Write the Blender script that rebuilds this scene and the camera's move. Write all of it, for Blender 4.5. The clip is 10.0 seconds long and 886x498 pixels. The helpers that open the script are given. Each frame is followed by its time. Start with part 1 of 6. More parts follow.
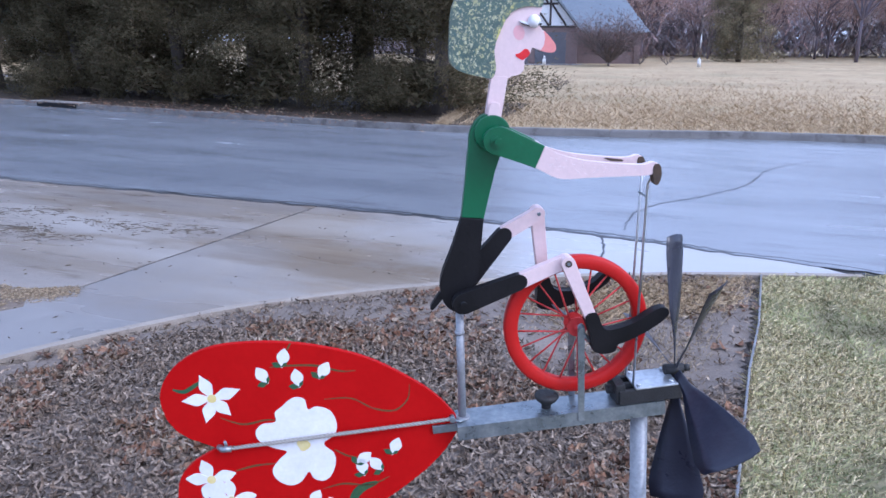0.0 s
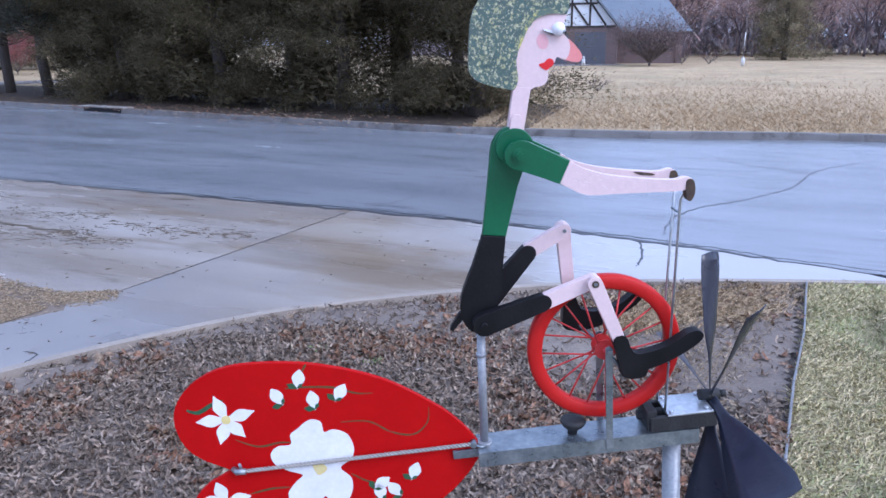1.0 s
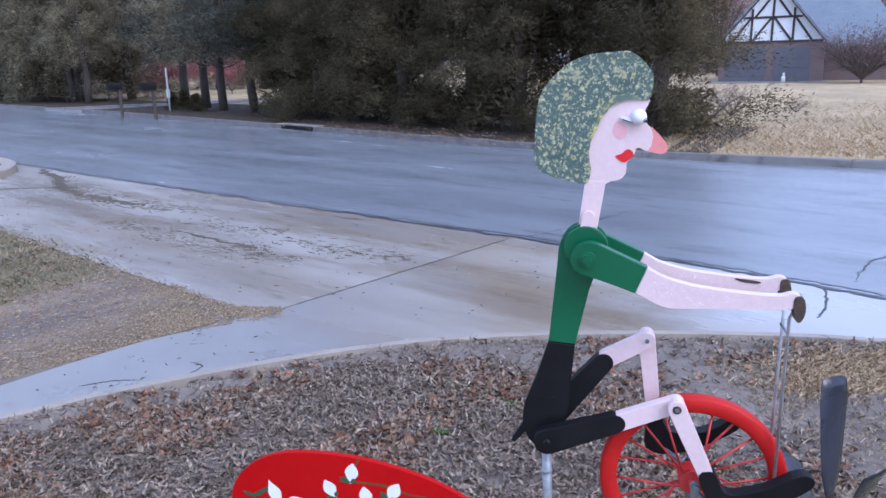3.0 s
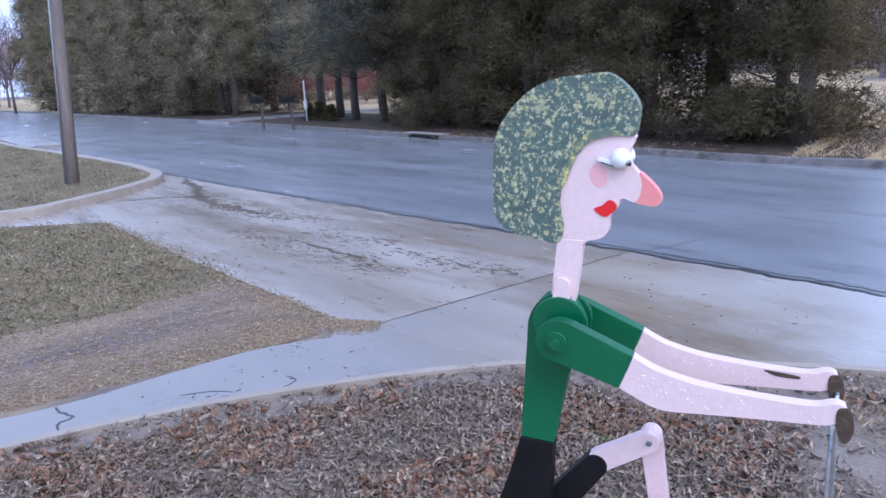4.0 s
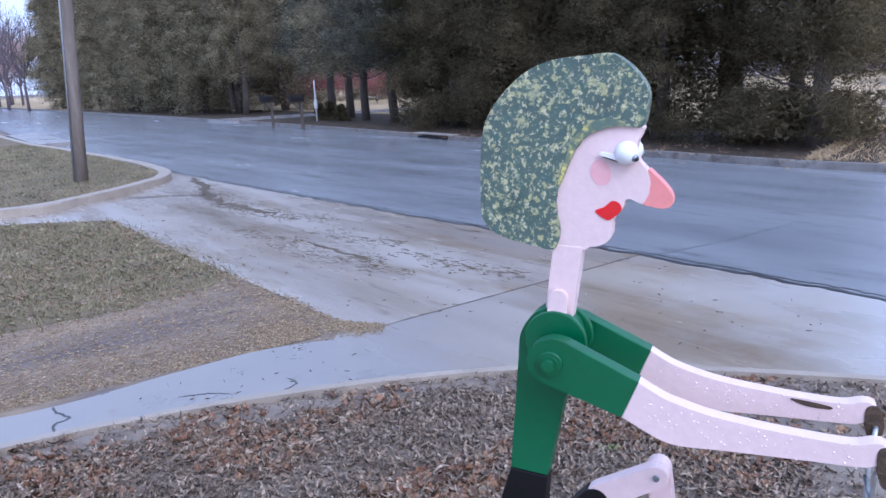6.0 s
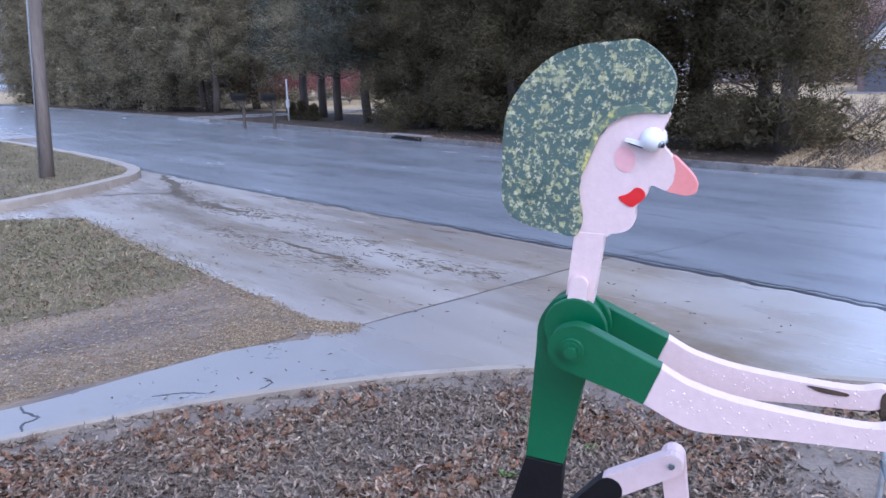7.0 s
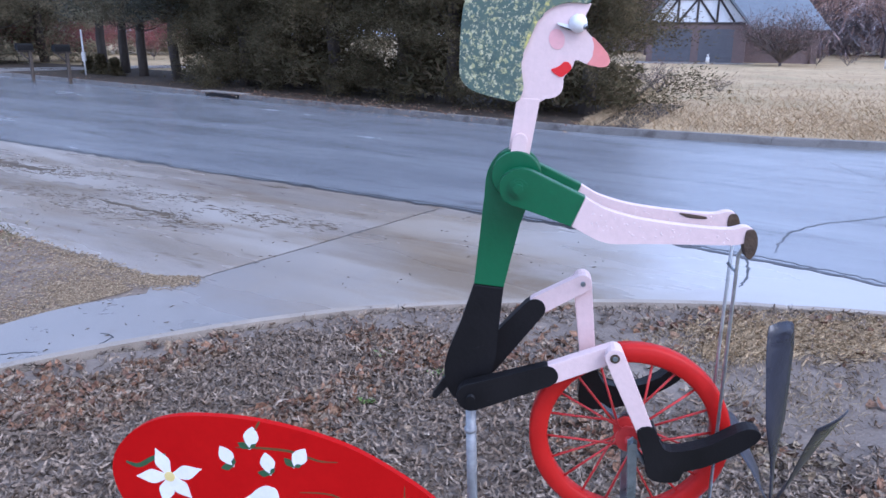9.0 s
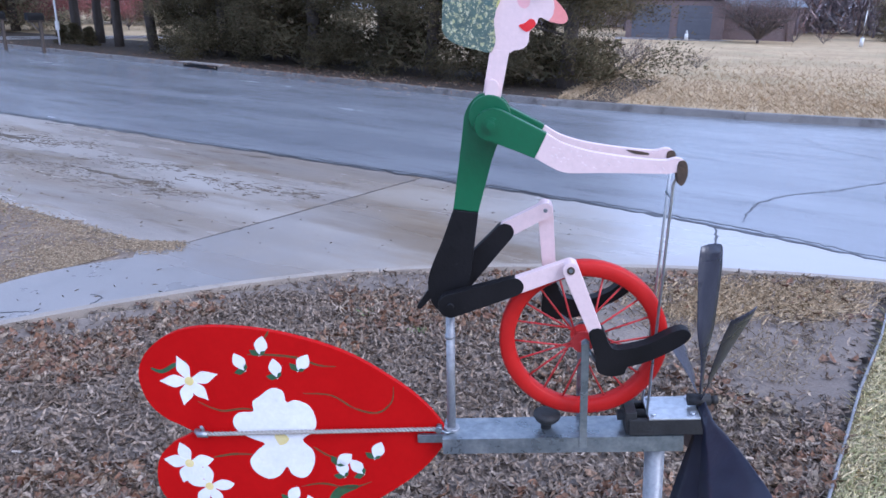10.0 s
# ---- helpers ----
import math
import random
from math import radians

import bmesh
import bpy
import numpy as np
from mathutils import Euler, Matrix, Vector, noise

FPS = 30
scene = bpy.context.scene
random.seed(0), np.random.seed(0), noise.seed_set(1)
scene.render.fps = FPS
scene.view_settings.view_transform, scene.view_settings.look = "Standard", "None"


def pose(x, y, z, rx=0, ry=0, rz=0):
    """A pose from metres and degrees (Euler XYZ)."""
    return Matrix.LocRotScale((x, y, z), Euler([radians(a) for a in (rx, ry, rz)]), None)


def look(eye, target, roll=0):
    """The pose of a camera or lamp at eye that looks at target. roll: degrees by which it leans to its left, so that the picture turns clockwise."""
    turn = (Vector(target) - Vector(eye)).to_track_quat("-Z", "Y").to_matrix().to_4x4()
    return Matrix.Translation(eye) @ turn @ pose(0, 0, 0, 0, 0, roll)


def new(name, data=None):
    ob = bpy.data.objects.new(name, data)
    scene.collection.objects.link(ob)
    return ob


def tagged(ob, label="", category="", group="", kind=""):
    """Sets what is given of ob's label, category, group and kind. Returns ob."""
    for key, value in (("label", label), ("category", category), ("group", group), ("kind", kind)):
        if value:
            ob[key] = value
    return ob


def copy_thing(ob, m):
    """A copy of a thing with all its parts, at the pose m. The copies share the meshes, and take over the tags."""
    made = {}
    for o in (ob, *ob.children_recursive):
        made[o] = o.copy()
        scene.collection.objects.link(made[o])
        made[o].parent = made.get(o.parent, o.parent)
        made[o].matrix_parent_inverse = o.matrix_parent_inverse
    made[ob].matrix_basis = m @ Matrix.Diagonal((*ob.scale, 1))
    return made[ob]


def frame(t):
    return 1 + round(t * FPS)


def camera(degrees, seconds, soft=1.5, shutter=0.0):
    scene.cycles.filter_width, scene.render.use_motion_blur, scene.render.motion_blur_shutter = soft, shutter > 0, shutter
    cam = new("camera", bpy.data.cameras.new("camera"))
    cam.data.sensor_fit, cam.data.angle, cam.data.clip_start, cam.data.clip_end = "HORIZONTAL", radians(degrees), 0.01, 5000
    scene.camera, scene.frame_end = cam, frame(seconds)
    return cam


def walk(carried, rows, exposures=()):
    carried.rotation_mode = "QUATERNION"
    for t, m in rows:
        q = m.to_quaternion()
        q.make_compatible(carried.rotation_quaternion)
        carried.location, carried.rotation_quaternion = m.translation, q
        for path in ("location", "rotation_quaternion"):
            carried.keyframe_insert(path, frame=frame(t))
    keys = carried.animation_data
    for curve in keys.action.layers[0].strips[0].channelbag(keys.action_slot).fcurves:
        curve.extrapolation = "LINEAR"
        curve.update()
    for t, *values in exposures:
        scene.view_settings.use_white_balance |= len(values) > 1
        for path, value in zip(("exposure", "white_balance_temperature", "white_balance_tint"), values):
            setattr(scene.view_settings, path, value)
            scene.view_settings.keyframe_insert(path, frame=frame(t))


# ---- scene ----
from mathutils.geometry import tessellate_polygon

cam = camera(62, 10.0, soft=1.55)
# seconds, eye, point looked towards, roll
ROWS = [
    (0, (-0.169, -0.912, 1.780), (1.550, 2.530, 0.684), 0.1),
    (0.5, (-0.149, -0.887, 1.780), (1.484, 2.598, 0.691), -0.3),
    (1, (-0.114, -0.870, 1.793), (1.418, 2.662, 0.705), -0.6),
    (1.5, (-0.037, -0.870, 1.798), (1.371, 2.718, 0.727), -1.3),
    (2, (0.021, -0.866, 1.805), (1.256, 2.794, 0.764), -1.6),
    (2.5, (-0.003, -0.837, 1.852), (1.012, 2.894, 0.827), -0.8),
    (3, (0.101, -0.793, 1.887), (0.734, 3.030, 0.898), -1.3),
    (4.5, (0.398, -0.534, 1.904), (0.199, 3.353, 0.980), -3.3),
    (5, (0.397, -0.522, 1.901), (0.206, 3.366, 0.978), -3.1),
    (5.5, (0.396, -0.509, 1.894), (0.232, 3.379, 0.967), -3.0),
    (7, (0.334, -0.502, 1.869), (0.368, 3.390, 0.948), -1.6),
    (7.5, (0.324, -0.518, 1.869), (0.508, 3.364, 0.924), -1.4),
    (8, (0.310, -0.544, 1.839), (0.714, 3.313, 0.858), -1.1),
    (8.5, (0.246, -0.621, 1.823), (0.967, 3.174, 0.786), 0.1),
    (9, (0.145, -0.681, 1.795), (1.132, 3.030, 0.675), 0.5),
    (9.5, (0.077, -0.771, 1.794), (1.159, 2.890, 0.601), 1.2),
    (10, (0.090, -0.861, 1.777), (1.177, 2.782, 0.533), 1.2),
]
walk(cam, [(t, look(eye, goal, roll)) for t, eye, goal, roll in ROWS],
     exposures=[(0.0, 0.58, 5050, 19), (10.0, 0.58, 5050, 19)])

# ---- daylight under a closed cloud cover ----
world = bpy.data.worlds.new("overcast")
scene.world = world
world.use_nodes = True
wn, wl = world.node_tree.nodes, world.node_tree.links
sky = wn.new("ShaderNodeTexSky")
sky.sky_type, sky.sun_disc = "NISHITA", False
sky.sun_elevation, sky.sun_rotation = radians(34), radians(150)
sky.air_density, sky.dust_density, sky.ozone_density = 1.0, 6.0, 1.0
wash = wn.new("ShaderNodeMix")
wash.data_type, wash.blend_type = "RGBA", "MIX"
wash.inputs[0].default_value = 0.75
wash.inputs[7].default_value = (6.6, 7.3, 8.6, 1)
wl.new(sky.outputs[0], wash.inputs[6])
wl.new(wash.outputs[2], wn["Background"].inputs[0])
wn["Background"].inputs[1].default_value = 0.13
sun = new("sun", bpy.data.lights.new("sun", "SUN"))
sun.data.energy, sun.data.angle, sun.data.color = 1.0, radians(25), (1.0, 0.95, 0.88)
sun.matrix_world = look((0, 0, 20), (-5.0, 9.5, 10))


# ---- materials ----
def ramp(nt, source, stops):
    r = nt.nodes.new("ShaderNodeValToRGB")
    els = r.color_ramp.elements
    for i, (p, c) in enumerate(stops):
        el = els[i] if i < 2 else els.new(p)
        el.position, el.color = p, (*c, 1) if len(c) == 3 else c
    nt.links.new(source, r.inputs[0])
    return r


def noise_tex(nt, scale, detail=5.0, rough=0.6, kind="Object", stretch=(1, 1, 1), turn=0.0):
    co = nt.nodes.new("ShaderNodeTexCoord")
    mp = nt.nodes.new("ShaderNodeMapping")
    mp.inputs["Scale"].default_value = stretch
    way = co.outputs[kind]
    if turn:
        rot = nt.nodes.new("ShaderNodeMapping")
        rot.inputs["Rotation"].default_value = (0, 0, -radians(turn))
        nt.links.new(way, rot.inputs[0])
        way = rot.outputs[0]
    nt.links.new(way, mp.inputs[0])
    t = nt.nodes.new("ShaderNodeTexNoise")
    t.inputs["Scale"].default_value, t.inputs["Detail"].default_value, t.inputs["Roughness"].default_value = scale, detail, rough
    nt.links.new(mp.outputs[0], t.inputs["Vector"])
    return t


def mix(nt, fac, a, b, blend="MIX"):
    m = nt.nodes.new("ShaderNodeMix")
    m.data_type, m.blend_type = "RGBA", blend
    for sock, val in ((m.inputs[0], fac), (m.inputs[6], a), (m.inputs[7], b)):
        if isinstance(val, (int, float)):
            sock.default_value = val
        elif isinstance(val, tuple):
            sock.default_value = (*val, 1)
        else:
            nt.links.new(val, sock)
    return m.outputs[2]


def surface(name, colours, scale=20.0, fine=120.0, rough=(0.5, 0.8), metal=0.0, bump=0.2, stretch=(1, 1, 1), island=0.0, spec=0.5,
            stains=(), per_object=0.0, run=None, grain=0.8):
    """A material of two scales of grain over two or three colours. stains: (scale, low, high, colour, strength) patches.
    run: the way, in degrees, along which coarse grain and stains are drawn out."""
    m = bpy.data.materials.new(name)
    m.use_nodes = True
    nt = m.node_tree
    b = nt.nodes["Principled BSDF"]
    long = (0.22, 1, 1) if run is not None else stretch
    n1, n2 = noise_tex(nt, scale, stretch=long, turn=run or 0), noise_tex(nt, fine, 3.0, stretch=stretch)
    k = len(colours)
    base = ramp(nt, n1.outputs[0], [(0.3 + 0.4 * i / max(1, k - 1), c) for i, c in enumerate(colours)]).outputs[0]
    speck = ramp(nt, n2.outputs[0], [(0.3, (0.78, 0.78, 0.78)), (0.7, (1.15, 1.15, 1.15))]).outputs[0]
    col = mix(nt, grain, base, speck, "MULTIPLY")
    for sc, lo, hi, c, amt in stains:
        s = noise_tex(nt, sc, 6.0, 0.65, stretch=long if run is not None else (1, 1, 1), turn=run or 0)
        f = ramp(nt, s.outputs[0], [(lo, (0, 0, 0)), (hi, (amt, amt, amt))]).outputs[0]
        col = mix(nt, f, col, c)
    if island or per_object:
        if island:
            src = nt.nodes.new("ShaderNodeNewGeometry").outputs["Random Per Island"]
        else:
            src = nt.nodes.new("ShaderNodeObjectInfo").outputs["Random"]
        amt = island or per_object
        v = ramp(nt, src, [(0.0, (1 - amt,) * 3), (1.0, (1 + amt,) * 3)]).outputs[0]
        col = mix(nt, 1.0, col, v, "MULTIPLY")
    nt.links.new(col, b.inputs["Base Color"])
    rr = ramp(nt, n1.outputs[0], [(0.3, (rough[0],) * 3), (0.7, (rough[1],) * 3)])
    nt.links.new(rr.outputs[0], b.inputs["Roughness"])
    b.inputs["Metallic"].default_value = metal
    b.inputs["Specular IOR Level"].default_value = spec
    if bump:
        bp = nt.nodes.new("ShaderNodeBump")
        bp.inputs["Strength"].default_value, bp.inputs["Distance"].default_value = bump, 0.01
        nt.links.new(n2.outputs[0], bp.inputs["Height"])
        nt.links.new(bp.outputs[0], b.inputs["Normal"])
    return m


def palette(name, colours, rough=0.7, spec=0.3, grain=60.0):
    """Many small pieces in one mesh: each island takes a colour from the list."""
    m = bpy.data.materials.new(name)
    m.use_nodes = True
    nt = m.node_tree
    b = nt.nodes["Principled BSDF"]
    g = nt.nodes.new("ShaderNodeNewGeometry")
    k = len(colours)
    r = ramp(nt, g.outputs["Random Per Island"], [(i / k, c) for i, c in enumerate(colours)])
    n = noise_tex(nt, grain, 2.0)
    v = ramp(nt, n.outputs[0], [(0.34, (0.5,) * 3), (0.66, (1.6,) * 3)]).outputs[0]
    nt.links.new(mix(nt, 1.0, r.outputs[0], v, "MULTIPLY"), b.inputs["Base Color"])
    b.inputs["Roughness"].default_value = rough
    b.inputs["Specular IOR Level"].default_value = spec
    return m


RED = surface("red_paint", [(0.41, 0.003, 0.003), (0.47, 0.005, 0.004)], 6, 90, (0.45, 0.6), spec=0.08, grain=0.2, bump=0.04, stains=[(14, 0.62, 0.75, (0.33, 0.004, 0.004), 0.5)])
RIM = surface("rim_paint", [(0.43, 0.010, 0.008), (0.50, 0.014, 0.010)], 12, 120, (0.35, 0.55), spec=0.25, grain=0.2, bump=0.06)
GREEN = surface("green_paint", [(0.005, 0.094, 0.034), (0.008, 0.124, 0.046)], 9, 140, (0.3, 0.5), grain=0.2, bump=0.05, stains=[(30, 0.66, 0.8, (0.02, 0.2, 0.09), 0.5)])
BLACK = surface("black_paint", [(0.005, 0.005, 0.006), (0.010, 0.009, 0.010)], 16, 160, (0.35, 0.6), spec=0.25, grain=0.2, bump=0.08, stains=[(45, 0.66, 0.8, (0.09, 0.09, 0.09), 0.5)])
SKIN = surface("pink_paint", [(0.72, 0.555, 0.545), (0.75, 0.585, 0.57)], 10, 120, (0.3, 0.5), grain=0.2, bump=0.06, stains=[(60, 0.70, 0.80, (0.66, 0.48, 0.45), 0.3)])
ROSE = surface("rose_paint", [(0.72, 0.24, 0.22), (0.78, 0.30, 0.28)], 20, 140, (0.35, 0.5), grain=0.2, bump=0.04)
BLUSH = surface("blush_paint", [(0.76, 0.40, 0.42), (0.8, 0.46, 0.46)], 20, 140, (0.4, 0.55), grain=0.2, bump=0.04)
LIPS = surface("lip_paint", [(0.62, 0.01, 0.015), (0.68, 0.02, 0.02)], 20, 140, (0.25, 0.4), grain=0.2, bump=0.04)
WHITE = surface("white_paint", [(0.74, 0.75, 0.77), (0.84, 0.84, 0.84)], 14, 120, (0.35, 0.5), grain=0.2, bump=0.05, stains=[(40, 0.64, 0.8, (0.62, 0.63, 0.66), 0.5)])
YELLOW = surface("yellow_paint", [(0.72, 0.60, 0.22), (0.8, 0.7, 0.36)], 60, 160, (0.4, 0.6), grain=0.2, bump=0.05)
STEM_THIN = surface("thin_stem_paint", [(0.20, 0.035, 0.012), (0.10, 0.07, 0.02), (0.26, 0.02, 0.01)], 45, 140, (0.4, 0.6), bump=0.04)
STEM = surface("stem_paint", [(0.02, 0.10, 0.05), (0.05, 0.09, 0.03)], 40, 140, (0.4, 0.6), bump=0.04)
BARE = surface("worn_wood", [(0.041, 0.025, 0.016), (0.090, 0.059, 0.036)], 60, 200, (0.6, 0.85), bump=0.3)
HAIR = surface("hair_paint", [(0.054, 0.092, 0.076), (0.082, 0.130, 0.106), (0.068, 0.100, 0.090)], 26, 150, (0.4, 0.6), grain=0.2, bump=0.1,
               stains=[(150, 0.54, 0.60, (0.46, 0.45, 0.22), 0.75), (240, 0.555, 0.61, (0.62, 0.60, 0.38), 0.7), (70, 0.58, 0.66, (0.05, 0.12, 0.125), 0.6), (55, 0.60, 0.66, (0.40, 0.42, 0.24), 0.5)])
HAIRLINE = surface("hairline_paint", [(0.62, 0.55, 0.12), (0.7, 0.64, 0.25)], 90, 200, (0.5, 0.7), bump=0.08, stains=[(120, 0.42, 0.52, (0.15, 0.20, 0.13), 0.95), (50, 0.50, 0.58, (0.10, 0.15, 0.12), 0.9)])
GALV = surface("galvanised_steel", [(0.17, 0.20, 0.225), (0.25, 0.285, 0.31), (0.36, 0.39, 0.41)], 25, 90, (0.22, 0.45), metal=0.7, bump=0.05, stains=[(30, 0.62, 0.75, (0.25, 0.25, 0.25), 0.5)])
PLATE = surface("bright_zinc", [(0.45, 0.48, 0.51), (0.62, 0.65, 0.68)], 25, 90, (0.25, 0.45), metal=0.75, bump=0.05, stains=[(30, 0.62, 0.75, (0.3, 0.3, 0.3), 0.4)])
PIPE = surface("grey_pipe", [(0.27, 0.285, 0.30), (0.36, 0.37, 0.39)], 20, 110, (0.4, 0.6), metal=0.4, bump=0.05)
RUBBER = surface("black_rubber", [(0.012, 0.012, 0.013), (0.03, 0.03, 0.03)], 40, 200, (0.55, 0.8), bump=0.2)
BLADE = surface("blade_vinyl", [(0.010, 0.012, 0.024), (0.022, 0.024, 0.042)], 12, 90, (0.22, 0.45), grain=0.2, bump=0.08, stains=[(25, 0.62, 0.74, (0.06, 0.06, 0.075), 0.6)])
ROPE = surface("braided_rod", [(0.341, 0.319, 0.275), (0.413, 0.396, 0.363)], 60, 200, (0.4, 0.6), metal=0.2, bump=0.1)
SPOKE = surface("spoke_paint", [(0.5, 0.03, 0.03), (0.6, 0.05, 0.045)], 30, 120, (0.3, 0.5), grain=0.2, bump=0.02)

ASPHALT = surface("wet_asphalt", [(0.195, 0.208, 0.228), (0.236, 0.249, 0.269), (0.275, 0.288, 0.308)], 0.9, 160, (0.20, 0.28), spec=1.0, bump=0.22, run=130,
                  stains=[(1.9, 0.55, 0.70, (0.115, 0.12, 0.13), 0.7), (9.0, 0.60, 0.72, (0.14, 0.145, 0.16), 0.45)])
PATCH = surface("tar_seam", [(0.025, 0.026, 0.028), (0.05, 0.05, 0.053)], 6, 60, (0.3, 0.6), bump=0.3)
CONCRETE = surface("wet_concrete", [(0.256, 0.224, 0.195), (0.335, 0.298, 0.262), (0.400, 0.370, 0.335)], 1.1, 140, (0.14, 0.42), bump=0.1, run=132,
                   stains=[(0.7, 0.48, 0.66, (0.24, 0.19, 0.135), 0.7), (2.0, 0.54, 0.66, (0.22, 0.17, 0.115), 0.75), (5.0, 0.58, 0.70, (0.13, 0.10, 0.07), 0.7)])
CONCRETE_TAN = surface("silted_concrete", [(0.270, 0.224, 0.176), (0.324, 0.277, 0.224), (0.360, 0.321, 0.275)], 1.1, 140, (0.18, 0.45), bump=0.1, run=132,
                       stains=[(1.6, 0.50, 0.64, (0.26, 0.20, 0.135), 0.75), (0.9, 0.52, 0.62, (0.19, 0.145, 0.098), 0.75), (6.0, 0.62, 0.72, (0.17, 0.135, 0.09), 0.5)])


def fades_along(m, x0, x1, colour, strength):
    """Silt gives way along the apron, with a ragged border, to another colour."""
    nt = m.node_tree
    b = nt.nodes["Principled BSDF"]
    co, sep = nt.nodes.new("ShaderNodeTexCoord"), nt.nodes.new("ShaderNodeSeparateXYZ")
    nt.links.new(co.outputs["Object"], sep.inputs[0])
    n = noise_tex(nt, 1.4, 5.0, 0.65)
    add = nt.nodes.new("ShaderNodeMath")
    add.operation = "MULTIPLY_ADD"
    nt.links.new(n.outputs[0], add.inputs[0])
    add.inputs[1].default_value = 2.4
    nt.links.new(sep.outputs[0], add.inputs[2])
    mr = nt.nodes.new("ShaderNodeMapRange")
    mr.inputs[1].default_value, mr.inputs[2].default_value, mr.inputs[4].default_value = x0 + 1.2, x1 + 1.2, strength
    nt.links.new(add.outputs[0], mr.inputs[0])
    old = b.inputs["Base Color"].links[0].from_socket
    nt.links.new(mix(nt, mr.outputs[0], old, colour), b.inputs["Base Color"])


# right end: less silt, and the wet sky glare painted in as a pale tone
fades_along(CONCRETE_TAN, 1.9, 3.8, (0.46, 0.46, 0.465), 0.8)
# left end: the walkway's own tone
fades_along(CONCRETE_TAN, 1.5, -0.2, (0.262, 0.246, 0.236), 0.95)
WALKWAY = surface("walkway_concrete", [(0.225, 0.214, 0.207), (0.293, 0.276, 0.264)], 1.5, 150, (0.2, 0.45), bump=0.12,
                  stains=[(5, 0.60, 0.72, (0.2, 0.17, 0.14), 0.5)])
KERB = surface("kerb_concrete", [(0.28, 0.26, 0.24), (0.40, 0.38, 0.35)], 3, 120, (0.45, 0.7), bump=0.25, stains=[(6, 0.58, 0.7, (0.11, 0.10, 0.085), 0.7)])
# darker kerb concrete: the shade under the cedars is painted into its colour
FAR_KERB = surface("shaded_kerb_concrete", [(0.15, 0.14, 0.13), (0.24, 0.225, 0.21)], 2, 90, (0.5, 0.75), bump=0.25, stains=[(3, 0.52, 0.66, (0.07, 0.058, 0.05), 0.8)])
MUD = surface("wet_mud", [(0.075, 0.058, 0.036), (0.13, 0.10, 0.068)], 6, 70, (0.4, 0.7), bump=0.5, spec=0.2, stains=[(14, 0.6, 0.68, (0.05, 0.038, 0.02), 0.7)])
DIRT = surface("damp_soil", [(0.160, 0.132, 0.112), (0.215, 0.180, 0.152), (0.275, 0.232, 0.192)], 2.2, 60, (0.6, 0.9), bump=0.9, spec=0.15,
               stains=[(6, 0.56, 0.66, (0.27, 0.215, 0.16), 0.6), (3, 0.60, 0.72, (0.11, 0.09, 0.086), 0.7)])
TRACKS = surface("muddy_verge", [(0.150, 0.122, 0.108), (0.215, 0.172, 0.135), (0.29, 0.225, 0.155)], 0.8, 40, (0.5, 0.85), bump=1.0, run=36, spec=0.15,
                 stains=[(1.1, 0.52, 0.62, (0.31, 0.24, 0.165), 0.8), (1.5, 0.55, 0.64, (0.12, 0.10, 0.10), 0.8), (14, 0.58, 0.66, (0.10, 0.07, 0.045), 0.65)])
LAWN = surface("winter_lawn", [(0.190, 0.172, 0.092), (0.255, 0.222, 0.130), (0.325, 0.270, 0.172)], 0.9, 45, (0.7, 0.9), bump=0.7, spec=0.2,
               stains=[(7, 0.58, 0.68, (0.26, 0.22, 0.14), 0.6)])
# leaf litter brown, taken much darker to paint in the shade beneath the trees
LEAFBED = surface("shade_dark_leaf_litter", [(0.042, 0.033, 0.026), (0.068, 0.054, 0.042), (0.10, 0.082, 0.062)], 3, 35, (0.6, 0.9), bump=1.0, spec=0.15, stains=[(12, 0.56, 0.64, (0.174, 0.122, 0.077), 0.7)])
LAWN_DARK = surface("worn_lawn", [(0.125, 0.105, 0.062), (0.175, 0.14, 0.085), (0.235, 0.18, 0.12)], 1.4, 45, (0.7, 0.9), bump=0.7, spec=0.2,
                    stains=[(7, 0.58, 0.68, (0.24, 0.185, 0.12), 0.6)])
FIELD = surface("dormant_field", [(0.365, 0.272, 0.158), (0.475, 0.362, 0.215), (0.560, 0.438, 0.275)], 0.5, 22, (0.75, 0.95), bump=0.8, spec=0.15,
                stains=[(1.4, 0.56, 0.68, (0.19, 0.145, 0.095), 0.7), (0.25, 0.5, 0.65, (0.25, 0.225, 0.13), 0.5)])
CHIP = palette("mulch_chips", [(0.087, 0.066, 0.047), (0.149, 0.116, 0.088), (0.218, 0.177, 0.138), (0.044, 0.031, 0.023), (0.174, 0.123, 0.083), (0.113, 0.092, 0.072), (0.270, 0.221, 0.173)], 0.8, 0.1)
LEAF = palette("dead_leaves", [(0.168, 0.085, 0.050), (0.218, 0.124, 0.075), (0.118, 0.064, 0.046), (0.252, 0.170, 0.109), (0.185, 0.099, 0.060), (0.277, 0.218, 0.156)], 0.65, 0.2)
SHRED = palette("leaf_shreds", [(0.151, 0.118, 0.089), (0.218, 0.171, 0.131), (0.084, 0.061, 0.046), (0.274, 0.221, 0.173), (0.168, 0.118, 0.080), (0.336, 0.268, 0.206), (0.118, 0.090, 0.069)], 0.7, 0.2)
PALE_LEAF = palette("bleached_leaves", [(0.322, 0.273, 0.224), (0.392, 0.350, 0.301), (0.252, 0.196, 0.140), (0.350, 0.280, 0.203)], 0.7, 0.2)
FIELD_STRAW = palette("field_straw", [(0.316, 0.231, 0.133), (0.409, 0.307, 0.184), (0.233, 0.162, 0.088), (0.465, 0.358, 0.221)], 0.8)
